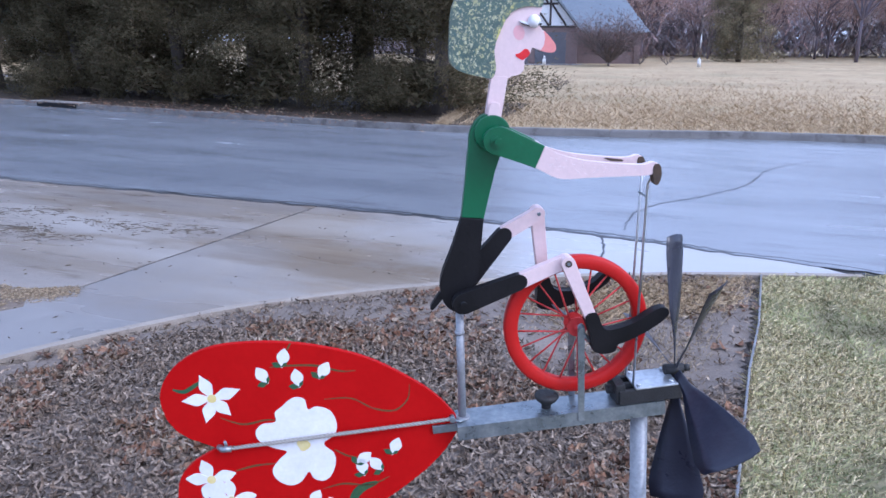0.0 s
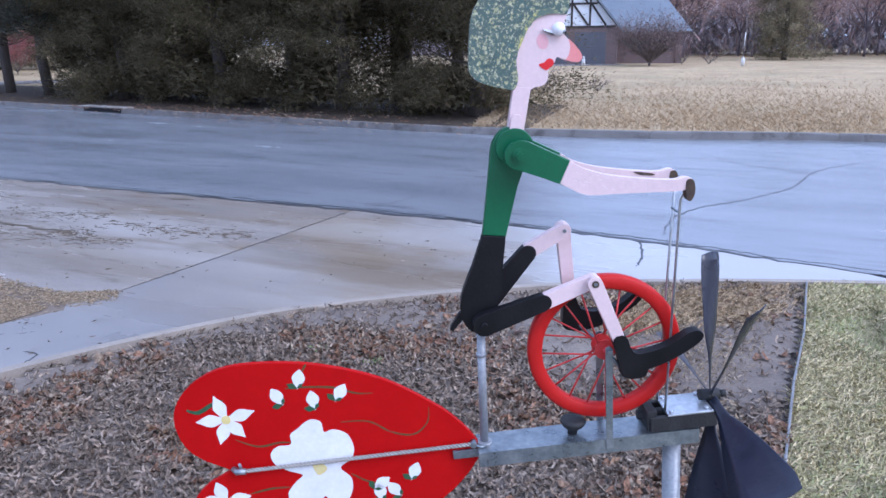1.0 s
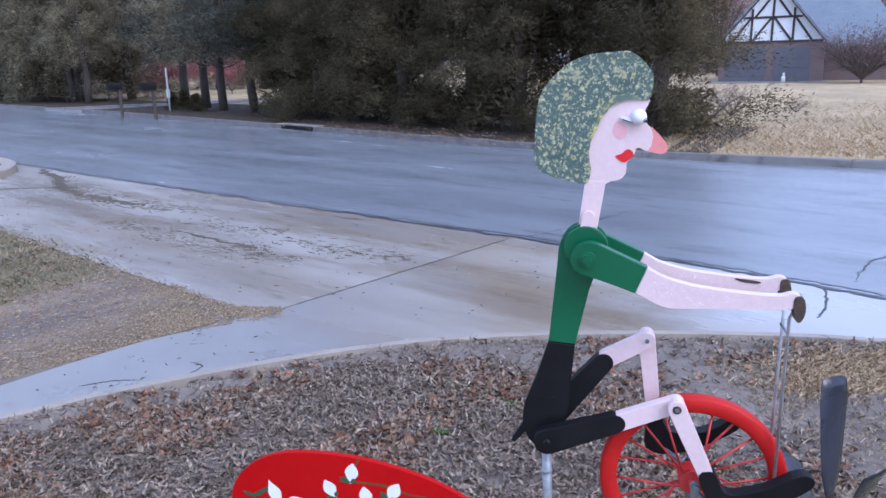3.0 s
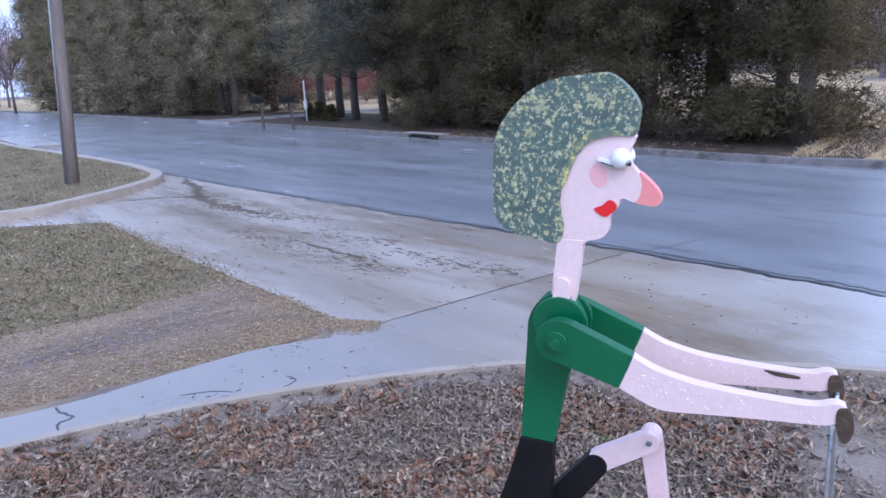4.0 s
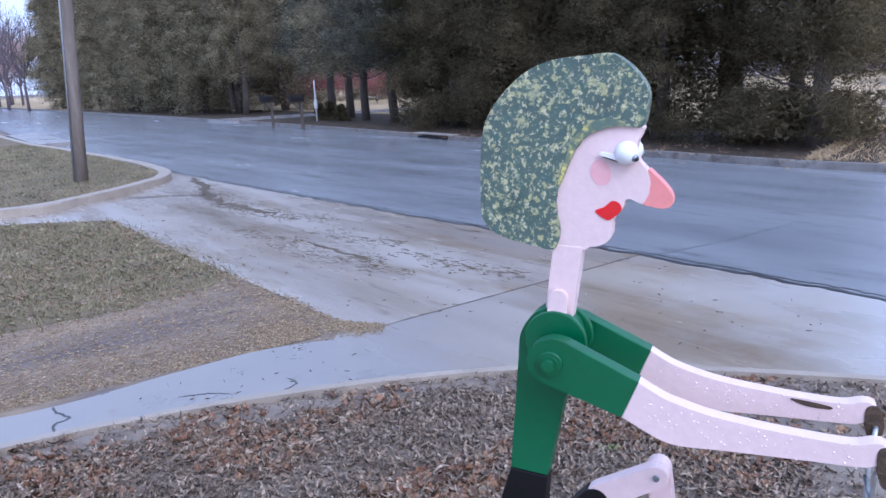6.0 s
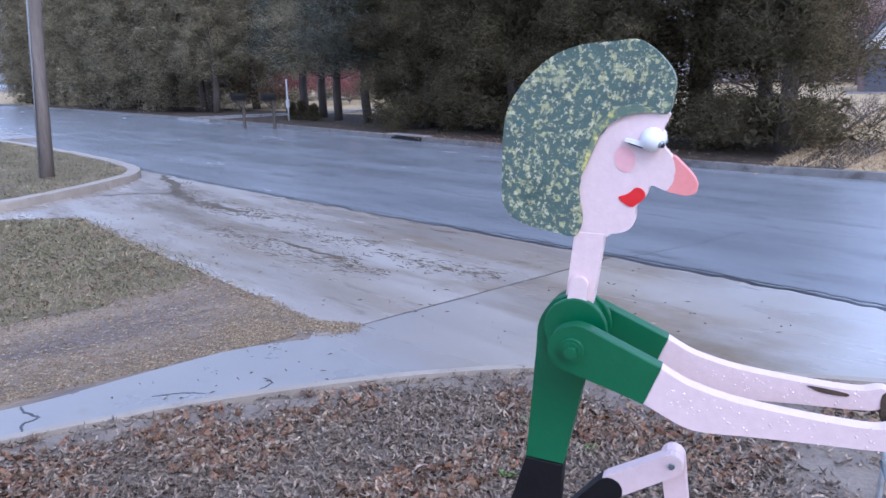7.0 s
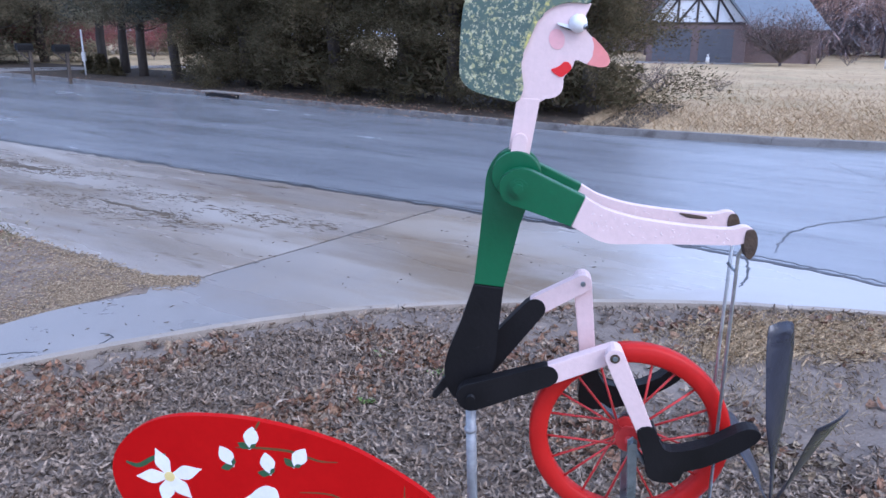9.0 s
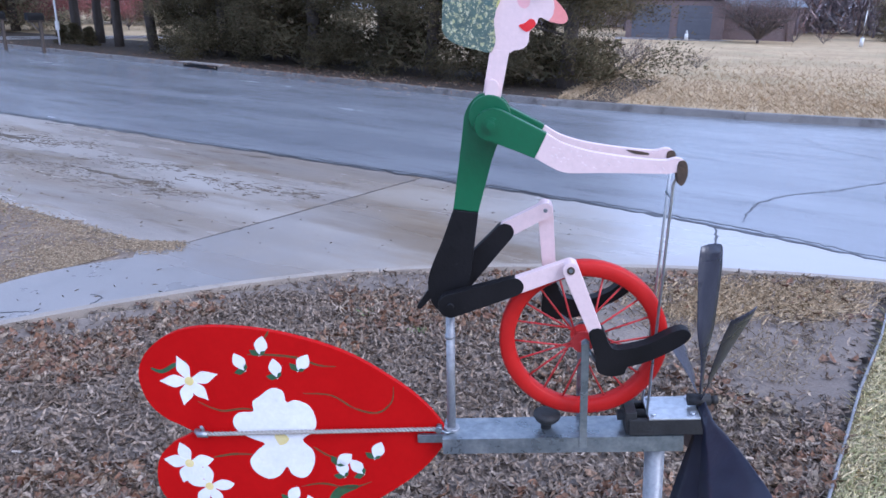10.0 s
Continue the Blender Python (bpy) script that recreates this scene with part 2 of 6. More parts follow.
BLADES = palette("grass_blades", [(0.329, 0.310, 0.146), (0.475, 0.414, 0.232), (0.632, 0.531, 0.342), (0.290, 0.292, 0.134), (0.540, 0.453, 0.268)], 0.75)
BLADES_DARK = palette("worn_grass_blades", [(0.13, 0.13, 0.062), (0.19, 0.165, 0.09), (0.27, 0.22, 0.14), (0.11, 0.115, 0.05), (0.21, 0.17, 0.10)], 0.75)
BLADES_GREEN = palette("green_blades", [(0.217, 0.239, 0.109), (0.290, 0.297, 0.138), (0.377, 0.355, 0.181), (0.181, 0.210, 0.094), (0.450, 0.392, 0.232)], 0.75, 0.3, 2.5)
BLADES_OLIVE = palette("olive_blades", [(0.135, 0.135, 0.068), (0.175, 0.168, 0.088), (0.220, 0.195, 0.110), (0.115, 0.120, 0.060), (0.26, 0.215, 0.135)], 0.75, 0.3, 2.5)
BED_KERB = surface("tan_kerb_lip", [(0.30, 0.255, 0.205), (0.39, 0.335, 0.275)], 4, 120, (0.45, 0.7), bump=0.25, stains=[(7, 0.58, 0.7, (0.12, 0.10, 0.08), 0.7)])
WEED = palette("weed_leaves", [(0.16, 0.25, 0.06), (0.22, 0.32, 0.09), (0.13, 0.20, 0.06)], 0.6)
STRAW = palette("straw_blades", [(0.216, 0.167, 0.108), (0.270, 0.211, 0.140), (0.162, 0.117, 0.072), (0.324, 0.261, 0.180)], 0.8)
NEEDLE = palette("cedar_sprays", [(0.096, 0.085, 0.050), (0.119, 0.106, 0.058), (0.145, 0.123, 0.069), (0.171, 0.138, 0.077), (0.111, 0.101, 0.060), (0.188, 0.145, 0.086)], 0.8, 0.1, 1.5)
# paler copy of the cedar colours, with distance haze put into them
NEEDLE_H = palette("haze_pale_cedar_sprays", [(0.234, 0.216, 0.140), (0.278, 0.251, 0.159), (0.323, 0.276, 0.176), (0.257, 0.238, 0.159), (0.356, 0.292, 0.193)], 0.8, 0.1, 1.5)
TWIGLET = palette("fine_twigs", [(0.17, 0.12, 0.12), (0.22, 0.16, 0.155), (0.14, 0.105, 0.11), (0.20, 0.135, 0.12)], 0.85, 0.1)
NEEDLE_B = palette("blue_cedar_sprays", [(0.133, 0.143, 0.120), (0.161, 0.170, 0.139), (0.193, 0.192, 0.153), (0.141, 0.145, 0.110)], 0.8, 0.1, 1.5)


def thin_leaf(m, share):
    """Some of the light passes through thin sprays and glows on their far side."""
    nt = m.node_tree
    b, out = nt.nodes["Principled BSDF"], nt.nodes["Material Output"]
    tr, mx = nt.nodes.new("ShaderNodeBsdfTranslucent"), nt.nodes.new("ShaderNodeMixShader")
    nt.links.new(b.inputs["Base Color"].links[0].from_socket, tr.inputs["Color"])
    mx.inputs[0].default_value = share
    nt.links.new(b.outputs[0], mx.inputs[1])
    nt.links.new(tr.outputs[0], mx.inputs[2])
    nt.links.new(mx.outputs[0], out.inputs["Surface"])


for sprays in (NEEDLE, NEEDLE_H, NEEDLE_B):
    thin_leaf(sprays, 0.45)
BARK = surface("bark", [(0.055, 0.043, 0.034), (0.11, 0.09, 0.075)], 8, 40, (0.8, 0.95), bump=0.8, stretch=(1, 1, 0.25))
TWIG = surface("grey_twigs", [(0.10, 0.085, 0.08), (0.17, 0.14, 0.13)], 5, 30, (0.8, 0.95), bump=0.2)
RUST = palette("rust_leaves", [(0.20, 0.085, 0.05), (0.26, 0.13, 0.085), (0.17, 0.075, 0.055), (0.24, 0.15, 0.12)], 0.8)
RED_LEAF = palette("dull_red_leaves", [(0.26, 0.085, 0.085), (0.34, 0.13, 0.12), (0.22, 0.07, 0.075), (0.30, 0.15, 0.14)], 0.8, 0.2)
# distance haze painted into the forest colours: purpler twigs, paler rust leaves
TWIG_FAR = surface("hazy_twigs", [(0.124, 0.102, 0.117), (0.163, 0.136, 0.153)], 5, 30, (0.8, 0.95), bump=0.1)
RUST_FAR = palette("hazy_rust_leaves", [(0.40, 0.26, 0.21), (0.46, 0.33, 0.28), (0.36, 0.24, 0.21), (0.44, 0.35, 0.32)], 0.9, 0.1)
WOODPOLE = surface("weathered_pole", [(0.13, 0.105, 0.088), (0.20, 0.165, 0.14), (0.27, 0.235, 0.21)], 5, 60, (0.6, 0.85), bump=0.5, stretch=(1, 1, 0.08))
BRICK = surface("red_brown_brick", [(0.155, 0.118, 0.115), (0.205, 0.152, 0.145)], 4, 30, (0.7, 0.9), bump=0.3)
SHINGLE = surface("grey_shingles", [(0.16, 0.19, 0.225), (0.21, 0.24, 0.275)], 1.2, 12, (0.6, 0.85), bump=0.4, stretch=(1, 1, 3))
STUCCO = surface("white_stucco", [(0.74, 0.77, 0.8), (0.82, 0.84, 0.86)], 2, 30, (0.7, 0.9), bump=0.1)
TIMBER = surface("dark_timber", [(0.035, 0.030, 0.030), (0.06, 0.05, 0.05)], 5, 40, (0.6, 0.8), bump=0.2)
DOORGREY = surface("grey_door", [(0.10, 0.105, 0.125), (0.13, 0.135, 0.155)], 2, 30, (0.5, 0.7), bump=0.05)
BOXBLACK = surface("mailbox_black", [(0.010, 0.010, 0.011), (0.02, 0.02, 0.021)], 10, 60, (0.65, 0.85), bump=0.05, spec=0.15)
PALE = surface("pale_plastic", [(0.66, 0.66, 0.65), (0.76, 0.76, 0.75)], 5, 50, (0.4, 0.6), bump=0.03)
GLASS = surface("dark_glass", [(0.02, 0.022, 0.026), (0.03, 0.032, 0.036)], 2, 20, (0.05, 0.1), bump=0.0)
WATER = surface("rain_drop", [(0.84, 0.70, 0.70), (0.9, 0.78, 0.78)], 20, 120, (0.03, 0.06), bump=0.0, spec=0.9)
EDGE = surface("edging_steel", [(0.20, 0.20, 0.205), (0.34, 0.34, 0.345)], 8, 90, (0.35, 0.6), metal=0.5, bump=0.1)


# ---- building helpers ----
def mesh_of(name, bm, mats):
    me = bpy.data.meshes.new(name)
    bmesh.ops.recalc_face_normals(bm, faces=bm.faces)
    bm.to_mesh(me)
    bm.free()
    for m in mats if isinstance(mats, (list, tuple)) else [mats]:
        me.materials.append(m)
    return me


def part(name, bm, material, parent, label=""):
    ob = new(name, mesh_of(name, bm, material))
    ob.parent = parent
    if label:
        ob["label"] = label
    return ob


def thing(name, m, label, category, group="", kind=""):
    ob = new(name)
    ob.empty_display_size = 0.1
    ob.matrix_world = m
    return tagged(ob, label, category, group, kind)


def box(bm, x0, x1, y0, y1, z0, z1, bevel=0.0, m=None, mi=0):
    r = bmesh.ops.create_cube(bm, size=1.0, matrix=(m or Matrix()) @ Matrix.Translation(((x0 + x1) / 2, (y0 + y1) / 2, (z0 + z1) / 2)) @ Matrix.Diagonal((x1 - x0, y1 - y0, z1 - z0, 1)))
    fs = list({f for v in r["verts"] for f in v.link_faces})
    for f in fs:
        f.material_index = mi
    if bevel:
        es = list({e for v in r["verts"] for e in v.link_edges})
        out = bmesh.ops.bevel(bm, geom=es, offset=bevel, segments=2, affect="EDGES", profile=0.5)
        for f in out["faces"]:
            f.material_index = mi
    return bm


def curve(points, n=6, closed=True):
    """Smooth line through a few control points."""
    k, out = len(points), []
    for i in range(k if closed else k - 1):
        if closed:
            p0, p1, p2, p3 = (points[(i + j) % k] for j in (-1, 0, 1, 2))
        else:
            p0, p1, p2, p3 = points[max(0, i - 1)], points[i], points[i + 1], points[min(k - 1, i + 2)]
        for s in range(n):
            t = s / n
            out.append(tuple(0.5 * (2 * b + (c - a) * t + (2 * a - 5 * b + 4 * c - d) * t * t + (3 * b - a - 3 * c + d) * t ** 3) for a, b, c, d in zip(p0, p1, p2, p3)))
    if not closed:
        out.append(tuple(points[-1]))
    return out


def board(bm, outline, y0, y1, mi=0, round_edge=0.0):
    """A sawn board: an outline in x and z, given a thickness in y."""
    lo = [bm.verts.new((x, y0, z)) for x, z in outline]
    hi = [bm.verts.new((x, y1, z)) for x, z in outline]
    fs = [bm.faces.new(lo), bm.faces.new(hi[::-1])]
    k = len(outline)
    for i in range(k):
        fs.append(bm.faces.new((lo[i], hi[i], hi[(i + 1) % k], lo[(i + 1) % k])))
    for f in fs:
        f.material_index = mi
    if round_edge:
        es = list(fs[0].edges) + list(fs[1].edges)
        bmesh.ops.bevel(bm, geom=es, offset=round_edge, segments=2, affect="EDGES", profile=0.5, material=mi)
    return bm


def tube(bm, pts, radius, seg=10, mi=0, caps=True):
    """A round bar along points; radius may be one number or one a point."""
    pts = [Vector(p) for p in pts]
    rs = radius if isinstance(radius, (list, tuple)) else [radius] * len(pts)
    rings = []
    for i, p in enumerate(pts):
        d = (pts[min(i + 1, len(pts) - 1)] - pts[max(i - 1, 0)]).normalized()
        a = d.orthogonal().normalized() if i == 0 else (a - d * a.dot(d)).normalized()
        b = d.cross(a)
        rings.append([bm.verts.new(p + (a * math.cos(2 * math.pi * j / seg) + b * math.sin(2 * math.pi * j / seg)) * rs[i]) for j in range(seg)])
    for r0, r1 in zip(rings, rings[1:]):
        for j in range(seg):
            f = bm.faces.new((r0[j], r0[(j + 1) % seg], r1[(j + 1) % seg], r1[j]))
            f.material_index, f.smooth = mi, True
    if caps:
        for r in (rings[0][::-1], rings[-1]):
            bm.faces.new(r).material_index = mi
    return bm


def ball(bm, c, r, mi=0, squash=(1, 1, 1)):
    out = bmesh.ops.create_uvsphere(bm, u_segments=16, v_segments=10, radius=r, matrix=Matrix.Translation(c) @ Matrix.Diagonal((*squash, 1)))
    for v in out["verts"]:
        for f in v.link_faces:
            f.material_index, f.smooth = mi, True
    return bm


def pool(name, verts, faces, material):
    """One mesh out of many loose small pieces."""
    me = bpy.data.meshes.new(name)
    me.from_pydata(verts, [], faces)
    me.materials.append(material)
    return me


def inside(p, poly):
    x, y, c = p[0], p[1], False
    for (x0, y0), (x1, y1) in zip(poly, poly[1:] + poly[:1]):
        if (y0 > y) != (y1 > y) and x < (x1 - x0) * (y - y0) / (y1 - y0) + x0:
            c = not c
    return c


def slab(bm, poly, z0, z1, bevel=0.0):
    """A flat slab: outline in x and y, from z0 up to z1."""
    lo = [bm.verts.new((x, y, z0)) for x, y in poly]
    hi = [bm.verts.new((x, y, z1)) for x, y in poly]
    if len(poly) > 14 and not bevel:
        for a, b, c in tessellate_polygon([[Vector((x, y, 0)) for x, y in poly]]):
            bm.faces.new((hi[a], hi[b], hi[c]))
            bm.faces.new((lo[c], lo[b], lo[a]))
        top = None
    else:
        top = bm.faces.new(hi)
        bm.faces.new(lo[::-1])
    for i in range(len(poly)):
        j = (i + 1) % len(poly)
        bm.faces.new((lo[i], lo[j], hi[j], hi[i]))
    if bevel:
        bmesh.ops.bevel(bm, geom=list(top.edges), offset=bevel, segments=2, affect="EDGES", profile=0.5)
    return bm


def offset_line(line, d):
    """The line moved sideways by d, to the left of its run."""
    out = []
    for i, p in enumerate(line):
        a, b = Vector(line[max(0, i - 1)]), Vector(line[min(len(line) - 1, i + 1)])
        t = (b - a).normalized()
        out.append((p[0] - t.y * d, p[1] + t.x * d))
    return out

# ---- ground, road and driveway ----
NEAR_EDGE = curve([(9.5, -3.0), (5.45, 2.35), (4.2, 4.3), (2.6, 6.25), (-1.15, 10.3), (-6.5, 16.3), (-20, 33), (-48, 70), (-100, 132)], 6, False)
FAR_EDGE = curve([(20, -1.5), (12.8, 7.2), (8.9, 10.2), (6.2, 12.5), (3.6, 15.9), (-0.9, 22.2), (-8.3, 32.4), (-16, 42.3), (-34, 65), (-82, 124)], 6, False)
BED_EDGE = curve([(-6.0, 0.4), (-3.4, 2.35), (-2.1, 3.13), (-1.2, 3.53), (-0.3, 3.79), (0.4, 3.91), (1.05, 3.93), (2.0, 3.79), (3.1, 3.5), (4.0, 3.12), (5.15, 2.5)], 5, False)
WALK_EDGE = [(-6.3, 1.1), (-3.9, 2.75), (-2.3, 3.5), (-1.6, 4.05), (-1.1, 4.43), (-0.6, 4.6)]
ISLAND = curve([(-14.0, 8.6), (-9.0, 9.7), (-6.5, 10.6), (-5.95, 11.6), (-5.6, 12.95), (-5.6, 14.4), (-6.45, 15.95), (-8.6, 18.6), (-12.2, 22.6), (-18.0, 29.3), (-45, 63.5)], 5, False)

bm = bmesh.new()
bmesh.ops.create_grid(bm, x_segments=40, y_segments=40, size=600)
tagged(new("ground", mesh_of("ground", bm, DIRT)), "bare brown earth reaching to the horizon", "ground", kind="structure").location.z = -0.03

bm = bmesh.new()
slab(bm, NEAR_EDGE + FAR_EDGE[::-1], -0.2, 0.0)
bmesh.ops.triangulate(bm, faces=[f for f in bm.faces if len(f.verts) > 4])
road = tagged(new("road", mesh_of("road", bm, ASPHALT)), "wet grey asphalt street with tar seams and cracks", "road", kind="structure")

# far verge: a lawn standing a kerb's height above the street
FAR_BACK = [(-160, 260), (160, 260), (260, 60), (120, -40), (40, -20)]
bm = bmesh.new()
lawn_line = offset_line(FAR_EDGE, -0.17)
slab(bm, lawn_line + FAR_BACK, -0.1, 0.10)
bmesh.ops.triangulate(bm, faces=[f for f in bm.faces if len(f.verts) > 4])
tagged(new("far_field", mesh_of("far_field", bm, FIELD)), "straw-coloured dormant grass field beyond the street", "field", kind="structure")

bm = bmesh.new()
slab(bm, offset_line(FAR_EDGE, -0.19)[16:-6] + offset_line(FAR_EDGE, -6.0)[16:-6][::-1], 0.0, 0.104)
tagged(new("tree_bed", mesh_of("tree_bed", bm, LEAFBED)), "brown leaf-littered ground under the cedars, their shade in its colour", "ground", kind="structure")


def kerb_run(name, line, width, height, label, step=1.8, material=KERB, depth=0.1):
    """A kerb laid in cast lengths along a line, to the right of its run."""
    t = thing(name, Matrix(), label, "kerb", kind="structure")
    seg, run = [line[0]], 0.0
    for a, b in zip(line, line[1:]):
        d = math.dist(a, b)
        k = max(1, round(d / 0.6))
        for i in range(1, k + 1):
            p = (a[0] + (b[0] - a[0]) * i / k, a[1] + (b[1] - a[1]) * i / k)
            seg.append(p)
            run += d / k
            if run > step and math.hypot(*p) < 45 or run > 12:
                lay(t, seg, width, height, material, depth)
                seg, run = [p], 0.0
    if len(seg) > 1:
        lay(t, seg, width, height, material, depth)
    return t


def lay(t, seg, width, height, material, depth):
    a, b = Vector(seg[0]), Vector(seg[1])
    g = (b - a).normalized() * 0.006
    seg = [tuple(a + g)] + seg[1:]
    bm = bmesh.new()
    slab(bm, seg + offset_line(seg, -width)[::-1], -depth, height, min(0.03, height * 0.35))
    part("kerb_stone", bm, material, t)


kerb_run("far_kerb", FAR_EDGE, 0.17, 0.13, "weathered concrete kerb along the far street side, tree shade in its colour", 3.0, FAR_KERB)

# driveway slabs: the joint runs from the inner corner to the street
J0, J1 = (-0.27, 4.88), (2.15, 6.78)
i1 = min(range(len(NEAR_EDGE)), key=lambda i: math.dist(NEAR_EDGE[i], J1))
i2 = min(range(len(NEAR_EDGE)), key=lambda i: math.dist(NEAR_EDGE[i], (-6.5, 16.3)))
i0 = min(range(len(NEAR_EDGE)), key=lambda i: math.dist(NEAR_EDGE[i], (5.3, 2.6)))
driveway = thing("driveway", Matrix(), "wet stained concrete driveway apron with muddy tyre marks", "driveway", kind="structure")
b0 = min(range(len(BED_EDGE)), key=lambda i: math.dist(BED_EDGE[i], (0.15, 3.88)))
bm = bmesh.new()
right = [BED_EDGE[i] for i in range(b0, len(BED_EDGE))] + NEAR_EDGE[i0 + 1:i1 + 1] + [J1, J0, (-0.60, 4.945), (-0.62, 4.6)]
slab(bm, right, -0.15, 0.012)
part("concrete_slab", bm, CONCRETE_TAN, driveway)
bm = bmesh.new()
left = [(J0[0] - 0.012, J0[1] + 0.016), (J1[0] - 0.012, J1[1] + 0.016)] + NEAR_EDGE[i1 + 1:i2 + 1] + [(-5.6, 14.5), (-5.6, 12.95), (-5.95, 11.6), (-6.5, 10.6), (-9, 9.7), (-14, 8.6), (-14, 8.2), (-9, 9.2), (-6.2, 10.0), (-4.78, 9.98), (-2.98, 7.75), (-1.32, 5.83), (-0.6, 4.95)]
slab(bm, left, -0.15, 0.012)
bmesh.ops.triangulate(bm, faces=[f for f in bm.faces if len(f.verts) > 4])
part("concrete_slab", bm, CONCRETE, driveway)

walkway = thing("walkway", Matrix(), "pale wet concrete walk curving round the planting bed", "walkway", kind="structure")
cuts = [0, 4, 26]
walk_in = curve(WALK_EDGE, 6, False)
for a, b in zip(cuts, cuts[1:]):
    b = min(b, b0)
    if a >= b:
        break
    inner = [walk_in[round(i / b0 * (len(walk_in) - 1))] for i in range(a, b + 1)]
    bm = bmesh.new()
    slab(bm, [BED_EDGE[i] for i in range(a, b + 1)] + inner[::-1], -0.12, 0.02, 0.006)
    part("concrete_slab", bm, WALKWAY, walkway)
kerb_run("bed_kerb", offset_line(BED_EDGE, -0.004), 0.065, 0.042, "thin tan concrete kerb lip round the mulch bed", 2.6, BED_KERB)
kerb_run("lawn_kerb", ISLAND, -0.24, 0.15, "rounded tan concrete kerb round the corner lawn", 2.0, BED_KERB)

bm = bmesh.new()
slab(bm, offset_line(ISLAND, 0.23) + [(-80, 70), (-80, 5), (-30, 5)], -0.1, 0.13)
bmesh.ops.triangulate(bm, faces=[f for f in bm.faces if len(f.verts) > 4])
tagged(new("corner_lawn", mesh_of("corner_lawn", bm, LAWN_DARK)), "short olive winter lawn on the corner plot", "lawn", kind="structure")
corner_walk = thing("corner_walk", Matrix(), "pale concrete walk crossing the corner lawn", "walkway", kind="structure")
for y in range(4):
    bm = bmesh.new()
    o = Vector((-13.2 - 1.26 * y, 25.3 + 1.62 * y))
    slab(bm, [tuple(o + Vector(p)) for p in ((0, 0), (-1.24, 1.58), (-2.2, 0.9), (-0.98, -0.68))], 0.0, 0.15, 0.01)
    part("concrete_slab", bm, WALKWAY, corner_walk)

# rough verge between walk and driveway
VERGE = [(-0.62, 4.93), (-1.32, 5.8), (-2.98, 7.72), (-4.76, 9.92), (-6.2, 9.95), (-9, 9.15), (-14, 8.1), (-14, 0), (-6.9, 1.0)] + walk_in
bm = bmesh.new()
slab(bm, VERGE, -0.1, 0.008)
bmesh.ops.triangulate(bm, faces=[f for f in bm.faces if len(f.verts) > 4])
tagged(new("verge", mesh_of("verge", bm, TRACKS)), "worn muddy verge of thin straw-coloured grass", "verge", kind="structure")

VERGE_RIM = [(x + 0.16 * noise.noise(Vector((x * 3.1, y * 3.1, 2))), y + 0.16 * noise.noise(Vector((x * 3.3, y * 3.3, 8)))) for x, y in curve([(-1.95, 6.5), (-2.4, 5.85), (-3.2, 5.15), (-5.0, 4.0), (-8.0, 2.2), (-13.9, 0.6)], 14, False)]
VERGE_LAWN = [(-4.74, 9.86), (-2.96, 7.68), (-2.05, 6.62)] + VERGE_RIM + [ (-13.9, 8.05), (-9, 9.1), (-6.2, 9.88)]
bm = bmesh.new()
slab(bm, VERGE_LAWN, -0.1, 0.014)
bmesh.ops.triangulate(bm, faces=[f for f in bm.faces if len(f.verts) > 4])
tagged(new("verge_lawn", mesh_of("verge_lawn", bm, LAWN_DARK)), "thin brownish winter lawn beside the driveway", "lawn", kind="structure")

# planting bed: a low uneven mound of mulch
EDGING = [(4.44, 2.83), (3.6, 2.12), (3.0, 1.66), (2.25, 1.04), (1.6, 0.5), (1.0, -0.25), (0.2, -1.5), (-2.5, -3.2)]
BED = [tuple(p) for p in offset_line(BED_EDGE, -0.08)][:-3] + EDGING + [(-4, -5), (-7, -3)]


def bed_height(x, y):
    return 0.012 + 0.03 * noise.noise(Vector((x * 0.9, y * 0.9, 0))) + 0.012 * noise.noise(Vector((x * 5, y * 5, 3)))


bm = bmesh.new()
nx, ny = 190, 150
grid = {}
for i in range(nx + 1):
    for j in range(ny + 1):
        x, y = -6.8 + 12.2 * i / nx, -4.5 + 8.6 * j / ny
        if inside((x, y), BED):
            grid[i, j] = bm.verts.new((x, y, max(-0.02, bed_height(x, y))))
for (i, j) in list(grid):
    q = [(i, j), (i + 1, j), (i + 1, j + 1), (i, j + 1)]
    if all(p in grid for p in q):
        bm.faces.new([grid[p] for p in q]).smooth = True
tagged(new("planting_bed", mesh_of("planting_bed", bm, DIRT)), "planting bed of dark damp soil", "bed", kind="structure")

rng = random.Random(4)


